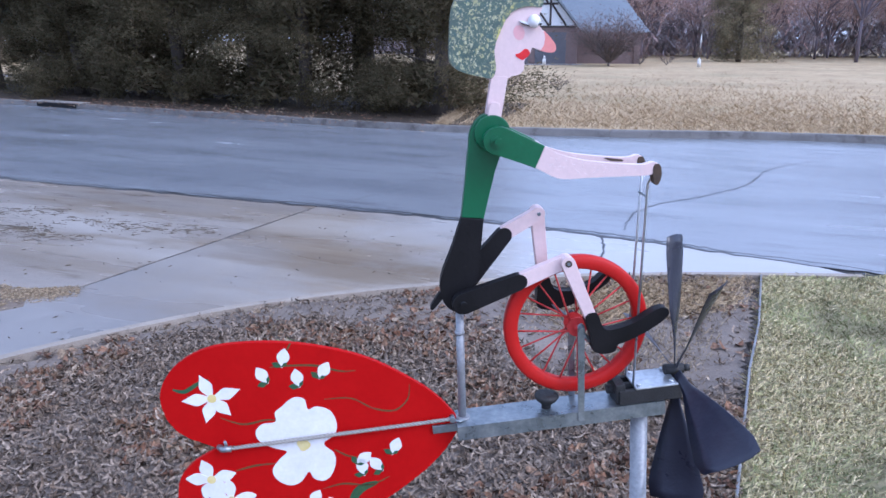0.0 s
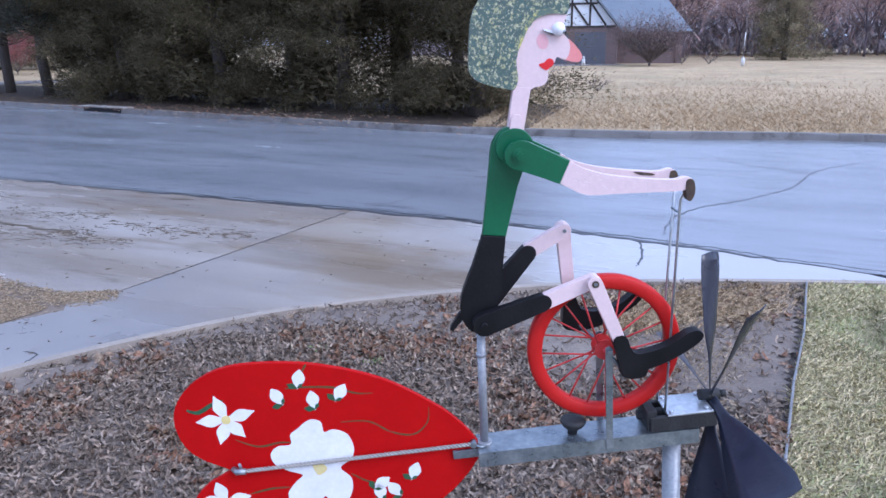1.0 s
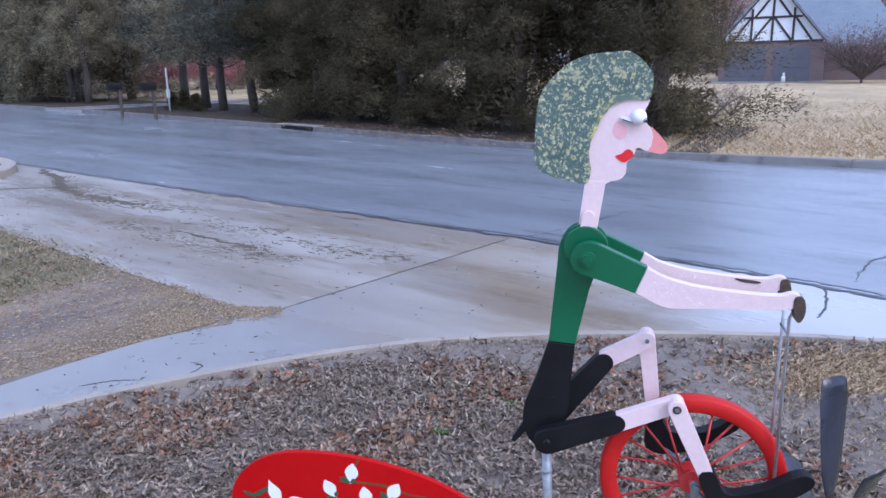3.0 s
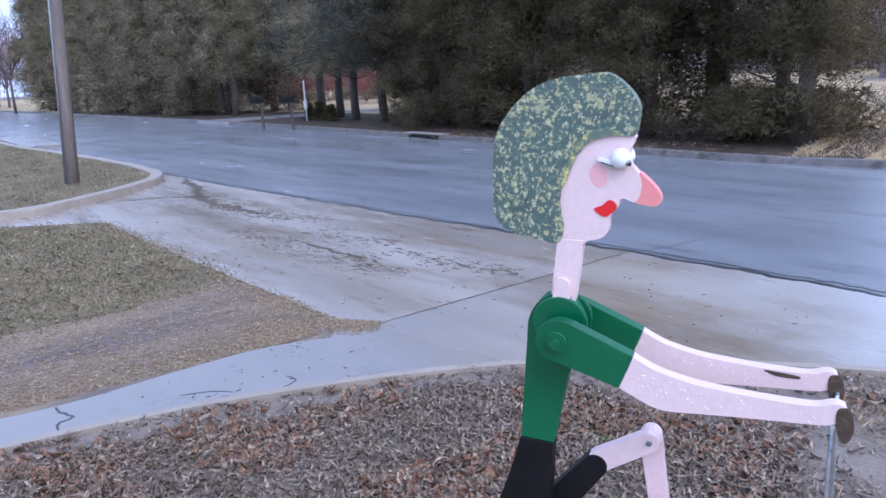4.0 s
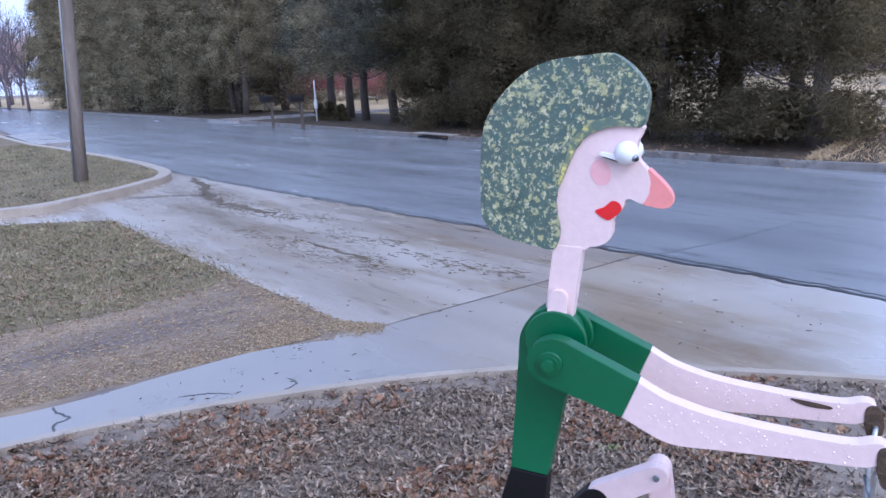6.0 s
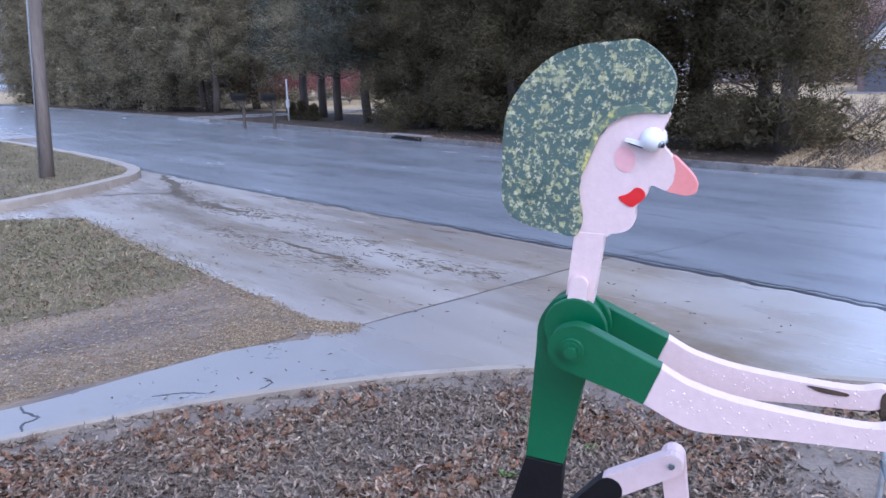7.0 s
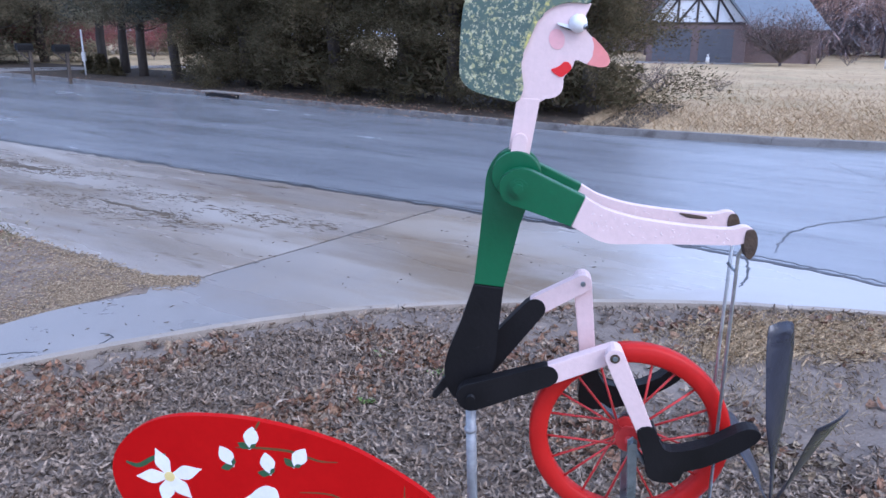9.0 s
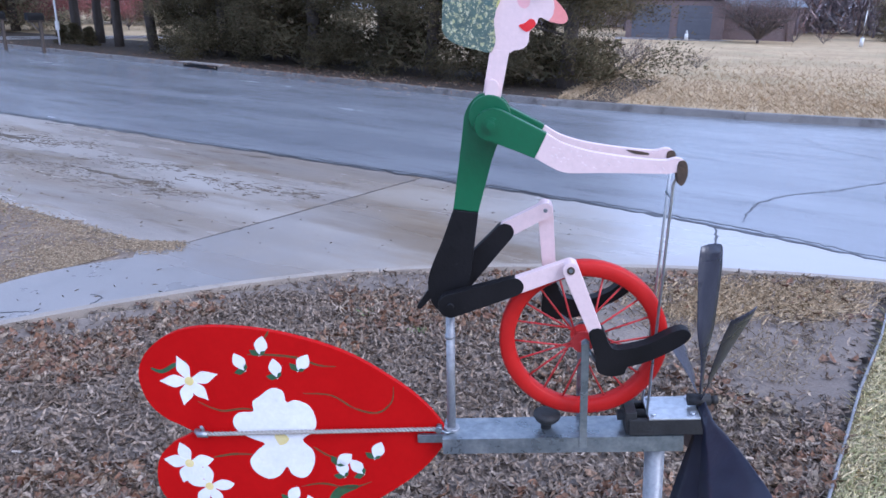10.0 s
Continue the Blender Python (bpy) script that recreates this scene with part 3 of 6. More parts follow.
def chips(name, count, region, size, material, label, flat=0.35, curl=False, keep=None, wide=0.12):
    verts, faces = [], []
    made = tries = 0
    while made < count and tries < count * 8:
        tries += 1
        x, y = region(rng)
        if keep and not keep(x, y):
            continue
        made += 1
        l, w = rng.uniform(*size) * 0.5, rng.uniform(*size) * (wide if not curl else 0.32)
        z = max(-0.01, bed_height(x, y)) + rng.uniform(0.002, 0.020)
        m = Matrix.Translation((x, y, z)) @ Euler((rng.gauss(0, flat), rng.gauss(0, flat), rng.uniform(0, 6.3))).to_matrix().to_4x4()
        k = len(verts)
        if curl:
            c = l * rng.uniform(0.2, 0.7)
            pts = [(-l, 0, c), (-l * 0.3, -w, 0), (l * 0.5, -w * 0.8, c * 0.4), (l, 0, c), (l * 0.4, w * 0.9, c * 0.3), (-l * 0.4, w, 0)]
            verts += [m @ Vector(p) for p in pts]
            faces += [(k, k + 1, k + 5), (k + 1, k + 4, k + 5), (k + 1, k + 2, k + 4), (k + 2, k + 3, k + 4)]
        else:
            h = w * 0.6
            pts = [(-l, -w, 0), (l * 0.9, -w * 0.7, 0), (l, w * 0.8, 0), (-l * 0.8, w, 0), (-l * 0.8, 0, h), (l * 0.7, 0, h)]
            verts += [m @ Vector(p) for p in pts]
            faces += [(k, k + 1, k + 5, k + 4), (k + 2, k + 3, k + 4, k + 5), (k, k + 4, k + 3), (k + 1, k + 2, k + 5)]
    return tagged(new(name, pool(name, verts, faces, material)), label, name.split("_")[-1], kind="stuff")


def bed_spot(r):
    if r.random() < 0.2:
        return r.uniform(-6.5, 4.4), r.uniform(-3.5, 3.95)
    side = r.uniform(-3.2, 4.4)
    return side - (abs(r.gauss(0, 0.9)) if side < -2.4 else 0), 3.95 - 4.2 * r.random() ** 1.1 - (abs(r.gauss(0, 0.7)) if r.random() < 0.15 else 0)


def rim_of(x, y):
    """Distance to the kerb line of the bed."""
    best = 9.0
    for a, b in zip(BED_EDGE[6:], BED_EDGE[7:]):
        ax_, ay_, dx, dy = a[0], a[1], b[0] - a[0], b[1] - a[1]
        s = max(0.0, min(1.0, ((x - ax_) * dx + (y - ay_) * dy) / (dx * dx + dy * dy + 1e-9)))
        best = min(best, math.hypot(x - ax_ - dx * s, y - ay_ - dy * s))
    return best


def bed_keep(x, y):
    if not inside((x, y), BED):
        return False
    soil = 0.34 + 0.30 * noise.noise(Vector((x * 1.3, y * 1.3, 7))) + 0.1 * noise.noise(Vector((x * 6, y * 6, 2)))
    if rim_of(x, y) < soil:
        return rng.random() < 0.22
    # trodden bare ground towards the steel edging
    bare = (x - 2.35) * 0.9 + (y - 1.75) * 0.6 + 0.5 * noise.noise(Vector((x * 1.8, y * 1.8, 9)))
    if y > 1.35 and bare > -0.1:
        return rng.random() < max(0.07, 0.5 - bare)
    return True


def strips(name, count, region, size, width, material, label, keep):
    """Torn, curled leaf strips heaped at random, each bowed along its length."""
    verts, faces = [], []
    made = tries = 0
    while made < count and tries < count * 8:
        tries += 1
        x, y = region(rng)
        if not keep(x, y):
            continue
        made += 1
        l, w = rng.uniform(*size) * 0.5, rng.uniform(*width) * 0.5
        m = Matrix.Translation((x, y, max(-0.01, bed_height(x, y)) + rng.uniform(0.001, 0.026))) @ Euler((rng.gauss(0, 0.55), rng.gauss(0, 0.32), rng.uniform(0, 6.3))).to_matrix().to_4x4()
        k, c, b = len(verts), l * rng.uniform(0.15, 0.75), l * rng.gauss(0, 0.35)
        for f in (-1.0, -0.35, 0.35, 1.0):
            v = w * (1.0 if abs(f) < 0.9 else rng.uniform(0.25, 0.8))
            o = b * (1 - f * f)
            verts += [m @ Vector((l * f, o - v, c * f * f + w * 0.35)), m @ Vector((l * f, o + v, c * f * f - w * 0.35))]
        faces += [(k + 2 * n, k + 2 * n + 2, k + 2 * n + 3, k + 2 * n + 1) for n in range(3)]
    return tagged(new(name, pool(name, verts, faces, material)), label, name.split("_")[-1], kind="stuff")


strips("mulch_strips", 52000, bed_spot, (0.028, 0.078), (0.006, 0.014), SHRED, "curled grey-brown shredded leaf mulch over the bed", bed_keep)
chips("mulch_chips", 15000, bed_spot, (0.018, 0.05), CHIP, "small dark mulch crumbs under the leaf strips", 0.5, keep=bed_keep, wide=0.17)
chips("bleached_leaves", 160, bed_spot, (0.03, 0.06), PALE_LEAF, "pale bleached curled leaves scattered over the mulch", 0.5, True, bed_keep)


def leaf_keep(x, y):
    return bed_keep(x, y) and noise.noise(Vector((x * 1.5, y * 1.5, 21))) + 0.30 * rng.random() > 0.24


chips("fallen_leaves", 9500, bed_spot, (0.035, 0.09), LEAF, "curled brown fallen leaves lying on the mulch", 0.5, True, leaf_keep)


def tufts(name, count, region, height, material, label, z=0.0, lean=0.5, width=0.0022):
    verts, faces = [], []
    for _ in range(count):
        x, y = region(rng)
        h, a, w = rng.uniform(*height), rng.uniform(0, 6.3), width * rng.uniform(0.7, 1.6)
        d, e = Vector((math.cos(a), math.sin(a), 0)), Vector((-math.sin(a), math.cos(a), 0)) * w
        p, s = Vector((x, y, z)), rng.uniform(0.1, lean) * h
        k = len(verts)
        verts += [p - e, p + e, p + d * s * 0.4 + Vector((0, 0, h * 0.6)) + e * 0.7, p + d * s + Vector((0, 0, h))]
        faces += [(k, k + 1, k + 2), (k, k + 2, k + 3)]
    return tagged(new(name, pool(name, verts, faces, material)), label, "grass", kind="stuff")


def litter(name, count, region, size, material, label, z=0.013, thin=0.09):
    """Flat scraps lying on a level surface."""
    verts, faces = [], []
    for _ in range(count):
        x, y = region(rng)
        l, a = rng.uniform(*size), rng.uniform(0, 6.3)
        w = l * thin * rng.uniform(0.6, 1.6)
        d, e = Vector((math.cos(a), math.sin(a), 0)) * l * 0.5, Vector((-math.sin(a), math.cos(a), 0)) * w
        o, k = Vector((x, y, z)), len(verts)
        verts += [o - d, o - d * 0.2 - e, o + d + Vector((0, 0, 0.004)), o + d * 0.1 + e, o + Vector((0, 0, 0.007))]
        faces += [(k, k + 1, k + 4), (k + 1, k + 2, k + 4), (k + 2, k + 3, k + 4), (k + 3, k, k + 4)]
    return tagged(new(name, pool(name, verts, faces, material)), label, "litter", kind="stuff")


# side lawn past the steel edging
SIDE = EDGING + [(-4, -5), (6, -6), (9.5, -3.0)] + [p for p in NEAR_EDGE if p[1] < 2.6 and p[1] > -3][0:0] + [(5.42, 2.35), (5.15, 2.48)]
bm = bmesh.new()
slab(bm, SIDE, -0.1, 0.02)
bmesh.ops.triangulate(bm, faces=[f for f in bm.faces if len(f.verts) > 4])
tagged(new("side_lawn", mesh_of("side_lawn", bm, LAWN)), "short dormant lawn beside the planting bed", "lawn", kind="structure")


def in_poly(poly, box4):
    def pick(r):
        while True:
            p = r.uniform(box4[0], box4[1]), r.uniform(box4[2], box4[3])
            if inside(p, poly):
                return p
    return pick


def ragged(pick, amount):
    return lambda r: tuple(c + r.gauss(0, amount) for c in pick(r))


def near_side(r):
    while True:
        p = in_poly(SIDE, (0.9, 6.2, -0.9, 2.9))(r) if r.random() < 0.85 else in_poly(SIDE, (-2, 8, -4, 2.9))(r)
        if p[1] > 0.3 or r.random() < 0.35 + 0.3 * p[1]:
            return p


def patch_of(pick, seed, low, high):
    """Places where a slow noise lies between two levels, with frayed borders."""
    def choose(r):
        while True:
            p = pick(r)
            if low < noise.noise(Vector((p[0] * 1.1, p[1] * 1.1, seed))) + r.gauss(0, 0.16) < high:
                return p
    return choose


tufts("lawn_straw", 56000, patch_of(near_side, 5, -9, 0.12), (0.012, 0.042), BLADES, "flattened straw-coloured lawn blades", 0.015, 2.2, 0.0028)
tufts("lawn_grass", 36000, patch_of(near_side, 5, -0.08, 9), (0.012, 0.038), BLADES_GREEN, "short green lawn blades", 0.015, 1.8, 0.0028)
tufts("verge_grass", 22000, patch_of(ragged(in_poly(VERGE_LAWN, (-8, -1.8, 3, 10)), 0.14), 9, -9, 0.2), (0.015, 0.05), BLADES_DARK, "thin brownish winter grass beside the driveway", 0.012, 2.4, 0.0045)
tufts("verge_green", 12000, patch_of(ragged(in_poly(VERGE_LAWN, (-8, -1.8, 3, 10)), 0.1), 9, 0.0, 9), (0.015, 0.05), BLADES_OLIVE, "greener winter grass beside the driveway", 0.012, 2.0, 0.0045)
litter("verge_litter", 9000, in_poly([(-0.65, 4.95), (-1.3, 5.78), (-1.9, 6.45), (-2.4, 5.75), (-3.2, 5.1), (-5.2, 3.9), (-7.5, 2.4), (-4.2, 2.7), (-2.4, 3.6), (-1.1, 4.5)], (-7.5, -0.6, 2.3, 6.5)), (0.015, 0.06), STRAW, "flattened straw and dead grass on the muddy verge", thin=0.035)
litter("verge_leaf_bits", 4200, in_poly([(-0.65, 4.95), (-1.3, 5.78), (-1.9, 6.45), (-3.5, 7.6), (-6, 7), (-7.5, 2.4), (-4.2, 2.7), (-2.4, 3.6), (-1.1, 4.5)], (-7.5, -0.6, 2.3, 7.6)), (0.01, 0.045), LEAF, "brown leaf scraps trodden into the verge", thin=0.14)
litter("lawn_leaves", 1500, in_poly(VERGE_LAWN, (-8, -1.8, 3, 10)), (0.03, 0.08), LEAF, "brown leaves lying in the thin lawn", 0.03, 0.28)
litter("corner_leaves", 260, in_poly(offset_line(ISLAND, 0.3)[2:-5] + [(-14, 18)], (-12, -5.5, 9, 20)), (0.06, 0.13), LEAF, "dry leaves scattered over the corner lawn", 0.15, 0.3)
tufts("corner_grass", 26000, in_poly(offset_line(ISLAND, 0.3)[2:-5] + [(-14, 18)], (-15, -5.5, 9, 25)), (0.02, 0.06), BLADES_OLIVE, "short winter grass of the corner lawn", 0.125, 1.2, 0.005)
def slab_rim(r):
    line = [(-0.3, 4.85), (-0.62, 4.95), (-1.32, 5.82), (-2.98, 7.74), (-4.77, 9.95)]
    k = min(3, int(4 * r.random() ** 1.3))
    a, b, f = Vector(line[k]), Vector(line[k + 1]), r.random()
    o = a + (b - a) * f
    return o.x - abs(r.gauss(0, 0.14)) + 0.09 * r.random(), o.y - abs(r.gauss(0, 0.10)) + 0.09 * r.random()


def walk_rim(r):
    """Straw washed up in a ragged band beside the walk."""
    line = [(-0.75, 4.75), (-1.1, 4.5), (-2.4, 3.62), (-4.2, 2.75), (-7.0, 2.2)]
    k = min(3, int(4 * r.random() ** 1.2))
    a, b, f = Vector(line[k]), Vector(line[k + 1]), r.random()
    o, d = a + (b - a) * f, (b - a).normalized()
    s = abs(r.gauss(0, 0.30)) * (1 + 0.6 * noise.noise(Vector((o.x * 2, o.y * 2, 4)))) - 0.05
    return o.x + d.y * s, o.y - d.x * s


litter("walk_straw", 9000, walk_rim, (0.015, 0.055), STRAW, "tan straw and dead grass in a band beside the walk", 0.014, 0.035)
litter("rim_straw", 4600, slab_rim, (0.015, 0.05), STRAW, "straw and dead grass lapping over the driveway edge", 0.016, 0.04)


WALK_AREA = BED_EDGE[3:22] + [walk_in[round(i / 22 * (len(walk_in) - 1))] for i in range(3, 23)][::-1]
litter("walk_specks", 50, in_poly(WALK_AREA, (-5, 1, 1, 5)), (0.012, 0.05), MUD, "dark leaf specks and twigs on the walk", 0.022, 0.05)
litter("driveway_specks", 200, in_poly([(-0.3, 4.8), (0.6, 4.2), (2.6, 4.0), (3.6, 4.2), (2.1, 6.6), (-2.4, 10.4), (-4.6, 12.6), (-4.6, 10.2), (-1.2, 6.0)], (-5, 4, 3.9, 13)), (0.012, 0.06), MUD, "dark leaf specks and twigs on the driveway", 0.014, 0.05)


def pale_spot(r):
    return r.gauss(2.32, 0.13), r.gauss(1.62, 0.1)


chips("pale_leaves", 70, pale_spot, (0.04, 0.08), STRAW, "pale bleached leaves beside the steel edging", 0.4, True)
for wx, wy in ((0.82, 3.14), (0.62, 2.62), (1.05, 2.85)):
    verts, faces = [], []
    for _ in range(26):
        a, l = rng.uniform(0, 6.3), rng.uniform(0.015, 0.035)
        d, e = Vector((math.cos(a), math.sin(a), rng.uniform(0.3, 0.9))) * l, Vector((-math.sin(a), math.cos(a), 0)) * l * 0.3
        o, k = Vector((wx + rng.gauss(0, 0.025), wy + rng.gauss(0, 0.02), bed_height(wx, wy) + 0.012)), len(verts)
        verts += [o, o + d * 0.5 + e, o + d, o + d * 0.5 - e]
        faces.append((k, k + 1, k + 2, k + 3))
    tagged(new("weed", pool("weed", verts, faces, WEED)), "small bright green weed in the mulch", "weed", kind="stuff")
STRAW_SPOTS = [(3.25, 2.95, 0.30), (3.75, 2.85, 0.26), (2.95, 2.75, 0.2), (3.55, 2.6, 0.16)]


def straw_spot(r):
    while True:
        x, y, s = STRAW_SPOTS[min(3, int(4 * r.random() ** 1.3))]
        p = r.gauss(x, s), r.gauss(y, s * 0.45)
        if inside(p, BED):
            return p


tufts("bed_straw", 12000, straw_spot, (0.012, 0.045), FIELD_STRAW, "dry straw tufts at the end of the bed", 0.012, 2.4, 0.003)
tufts("sparse_straw", 2600, in_poly([(2.4, 3.2), (4.1, 2.95), (4.2, 2.8), (2.75, 1.75), (2.3, 2.2)], (2.2, 4.3, 1.7, 3.4)), (0.012, 0.04), STRAW, "thin dry grass over the bare soil of the bed", 0.012, 2.4, 0.0025)

edging = thing("garden_edging", Matrix(), "thin grey steel edging strip between bed and lawn", "edging")
for a, b in zip(EDGING, EDGING[1:]):
    bm = bmesh.new()
    d = (Vector(b) - Vector(a)).normalized()
    w = Vector((-d.y, d.x)) * 0.007
    slab(bm, [tuple(Vector(a) + w + d * 0.004), tuple(Vector(b) + w), tuple(Vector(b) - w), tuple(Vector(a) - w + d * 0.004)], -0.05, 0.045, 0.006)
    part("strip", bm, EDGE, edging)

# ---- the whirligig ----
LEAN = 10.0
PIVOT = Vector((0, 0, 1.192))
W = pose(0.421, 0.205, 0.107, 0, 0, -21.6) @ Matrix.Translation((0.36, 0, 1.0)) @ Matrix.Rotation(radians(0.1), 4, "Y") @ Matrix.Translation((-0.36, 0, -1.0))
whirligig = thing("whirligig", W, "painted wooden whirligig of a cyclist on a galvanised pole", "whirligig")


def disc(cx, cz, r, n=20):
    return [(cx + r * math.cos(2 * math.pi * i / n), cz + r * math.sin(2 * math.pi * i / n)) for i in range(n)]


def limb(p, q, w0, w1, n=8):
    """A tapered bar with round ends."""
    a = math.atan2(q[1] - p[1], q[0] - p[0])
    return ([(p[0] + w0 * math.cos(a + math.pi / 2 + math.pi * i / n), p[1] + w0 * math.sin(a + math.pi / 2 + math.pi * i / n)) for i in range(n + 1)]
            + [(q[0] + w1 * math.cos(a - math.pi / 2 + math.pi * i / n), q[1] + w1 * math.sin(a - math.pi / 2 + math.pi * i / n)) for i in range(n + 1)])


def rider():
    """The flat cut-out doll, leaning forward over the bars."""
    S = [GREEN, BLACK, SKIN, HAIR, HAIRLINE, ROSE, BLUSH, LIPS, WHITE, BARE, RUBBER, GALV, WATER]
    drops = random.Random(12)
    up = bmesh.new()
    board(up, [(0.010, 0.182), (-0.029, 0.178)] + curve([(-0.034, 0.24), (-0.039, 0.296), (-0.041, 0.330), (-0.027, 0.357), (-0.004, 0.362), (0.016, 0.345), (0.019, 0.318), (0.013, 0.27)], 5, False), -0.010, 0.010, 0, 0.0015)
    board(up, [(0.010, 0.1815), (-0.029, 0.1775)] + curve([(-0.036, 0.12), (-0.045, 0.068), (-0.041, 0.036), (-0.026, 0.012), (-0.002, 0.004), (0.014, 0.02), (0.02, 0.06), (0.016, 0.12)], 5, False), -0.010, 0.010, 1, 0.0015)
    board(up, limb((-0.038, 0.03), (-0.05, 0.004), 0.006, 0.004), -0.006, 0.006, 1)
    # neck and head
    board(up, [(-0.0205, 0.345), (0.006, 0.345), (0.0048, 0.385), (0.0035, 0.428), (-0.0246, 0.424), (-0.0227, 0.392)], -0.0085, 0.0085, 2, 0.001)
    board(up, limb((-0.0085, 0.352), (-0.0098, 0.3745), 0.0095, 0.009), -0.015, -0.0088, 2, 0.001)
    board(up, disc(-0.005, 0.331, 0.031, 28), -0.0165, -0.0102, 0, 0.0015)
    board(up, disc(-0.005, 0.331, 0.031, 28), 0.0102, 0.0165, 0, 0.0015)
    face = curve([(-0.026, 0.421), (0.003, 0.424), (0.0075, 0.4285), (0.0165, 0.4315), (0.0245, 0.437), (0.0274, 0.4462), (0.0254, 0.4535), (0.0268, 0.461), (0.0318, 0.469), (0.0334, 0.475), (0.034, 0.4812), (0.042, 0.4797), (0.0495, 0.479), (0.053, 0.494), (0.0475, 0.509), (0.0412, 0.5127), (0.035, 0.524), (0.0348, 0.537), (0.0362, 0.5465), (0.010, 0.548), (-0.014, 0.531), (-0.029, 0.50), (-0.034, 0.46)], 4)
    board(up, face, -0.008, 0.008, 2, 0.001)
    nose = curve([(0.0475, 0.5094), (0.055, 0.5057), (0.0674, 0.4966), (0.0738, 0.4884), (0.0732, 0.4812), (0.0655, 0.4777), (0.0555, 0.4778), (0.0492, 0.4788), (0.0533, 0.494)], 4)
    board(up, nose, -0.0079, 0.0079, 5, 0.001)
    hair = curve([(0.0362, 0.5462), (0.0369, 0.5620), (0.0358, 0.5745), (0.0282, 0.5856), (0.0149, 0.5961), (0.0013, 0.6027), (-0.0080, 0.6030), (-0.0231, 0.5989), (-0.0379, 0.5957), (-0.0576, 0.5889), (-0.0768, 0.5765), (-0.0929, 0.5575), (-0.1039, 0.5378), (-0.1084, 0.5185), (-0.1073, 0.4943), (-0.1035, 0.4673), (-0.0995, 0.4426), (-0.0945, 0.4309), (-0.0816, 0.4232), (-0.061, 0.4198), (-0.0384, 0.4192), (-0.0255, 0.4188), (-0.0205, 0.4235), (-0.0193, 0.438), (-0.0246, 0.4536), (-0.0288, 0.472), (-0.0251, 0.4888), (-0.0221, 0.5026), (-0.0164, 0.5216), (-0.0055, 0.5336), (0.0099, 0.5415), (0.0246, 0.5442)], 3)
    board(up, hair, -0.011, 0.011, 3, 0.0015)
    fringe = curve([(0.022, 0.5445), (0.0099, 0.5418), (-0.0055, 0.534), (-0.0166, 0.5216), (-0.0223, 0.5026), (-0.0253, 0.4888), (-0.0288, 0.474), (-0.0296, 0.476), (-0.0285, 0.490), (-0.0262, 0.505), (-0.0228, 0.524), (-0.011, 0.5405), (0.004, 0.5485), (0.018, 0.548)], 4)
    for s in (-1, 1):
        board(up, fringe, s * 0.0112, s * 0.0118, 4)
        board(up, curve([(0.0085, 0.4638), (0.0160, 0.4690), (0.0215, 0.4757), (0.0268, 0.4762), (0.0305, 0.4735), (0.0318, 0.4690), (0.0265, 0.4618), (0.0206, 0.4578)], 3), s * 0.0081, s * 0.0090, 7)
        board(up, curve([(0.0074 + 0.0095 * math.cos(a) - 0.002 * math.sin(a), 0.4995 + 0.0115 * math.sin(a)) for a in [math.pi * i / 5 for i in range(10)]], 3), s * 0.0081, s * 0.0086, 6)
        ball(up, (0.0275, s * 0.0130, 0.5215), 0.0108, 8)
        ball(up, (0.0356, s * 0.0180, 0.5192), 0.0036, 11)
        ball(up, (0.0372, s * 0.0192, 0.5188), 0.0024, 10)
        board(up, limb((0.0055, 0.5172), (0.0215, 0.5158), 0.0014, 0.0024), s * 0.0085, s * 0.0150, 8)
        board(up, limb((0.0085, 0.5148), (0.0225, 0.5132), 0.0007, 0.0010), s * 0.0085, s * 0.0140, 10)
    bmesh.ops.transform(up, matrix=Matrix.Translation(PIVOT) @ Matrix.Rotation(radians(LEAN), 4, "Y"), verts=up.verts)
    # arms: the sleeves hang forward from the shoulder bolt, the forearms level out towards the bars
    sx, sz = PIVOT.x + 0.323 * math.sin(radians(LEAN)), PIVOT.z + 0.323 * math.cos(radians(LEAN))

    def arm_pts(pts):
        return [(sx + x, sz + z) for x, z in pts]

    for y in (-0.040, 0.040):
        y0, y1 = y - 0.008, y + 0.008
        sleeve = curve([(0.004, -0.0235), (-0.014, -0.0190), (-0.0235, -0.002), (-0.0165, 0.0155), (0.0005, 0.0232), (0.0165, 0.0208)], 5, False)
        board(up, arm_pts(sleeve + [(0.0804, -0.0084), (0.0652, -0.0459)]), y0, y1, 0, 0.0012)
        arm = [(0.0655, -0.0455), (0.0802, -0.0088)] + curve([(0.0925, -0.0165), (0.1066, -0.0232), (0.1382, -0.0318), (0.1714, -0.0366), (0.2107, -0.0403), (0.2495, -0.0419), (0.2660, -0.0380), (0.2755, -0.0390), (0.2795, -0.0450), (0.2755, -0.0530), (0.2614, -0.0600), (0.2066, -0.0618), (0.1544, -0.0635), (0.1180, -0.0652), (0.1000, -0.0620), (0.0840, -0.0545)], 4, False)
        board(up, arm_pts(arm), y0 + 0.0005, y1 - 0.0005, 2, 0.0012)
        board(up, arm_pts(curve([(0.2700, -0.0420), (0.2790, -0.0410), (0.2835, -0.0520), (0.2838, -0.0640), (0.2795, -0.0760), (0.2735, -0.0750), (0.2700, -0.0640), (0.2685, -0.0530)], 4)), y0 - 0.0008, y1 + 0.0008, 9, 0.001)
        board(up, arm_pts(curve([(0.207, -0.0418), (0.222, -0.0428), (0.241, -0.0455), (0.240, -0.0485), (0.222, -0.0478), (0.213, -0.0455)], 3)), y0 - 0.0004 if y > 0 else y1, y0 if y > 0 else y1 + 0.0004, 9)
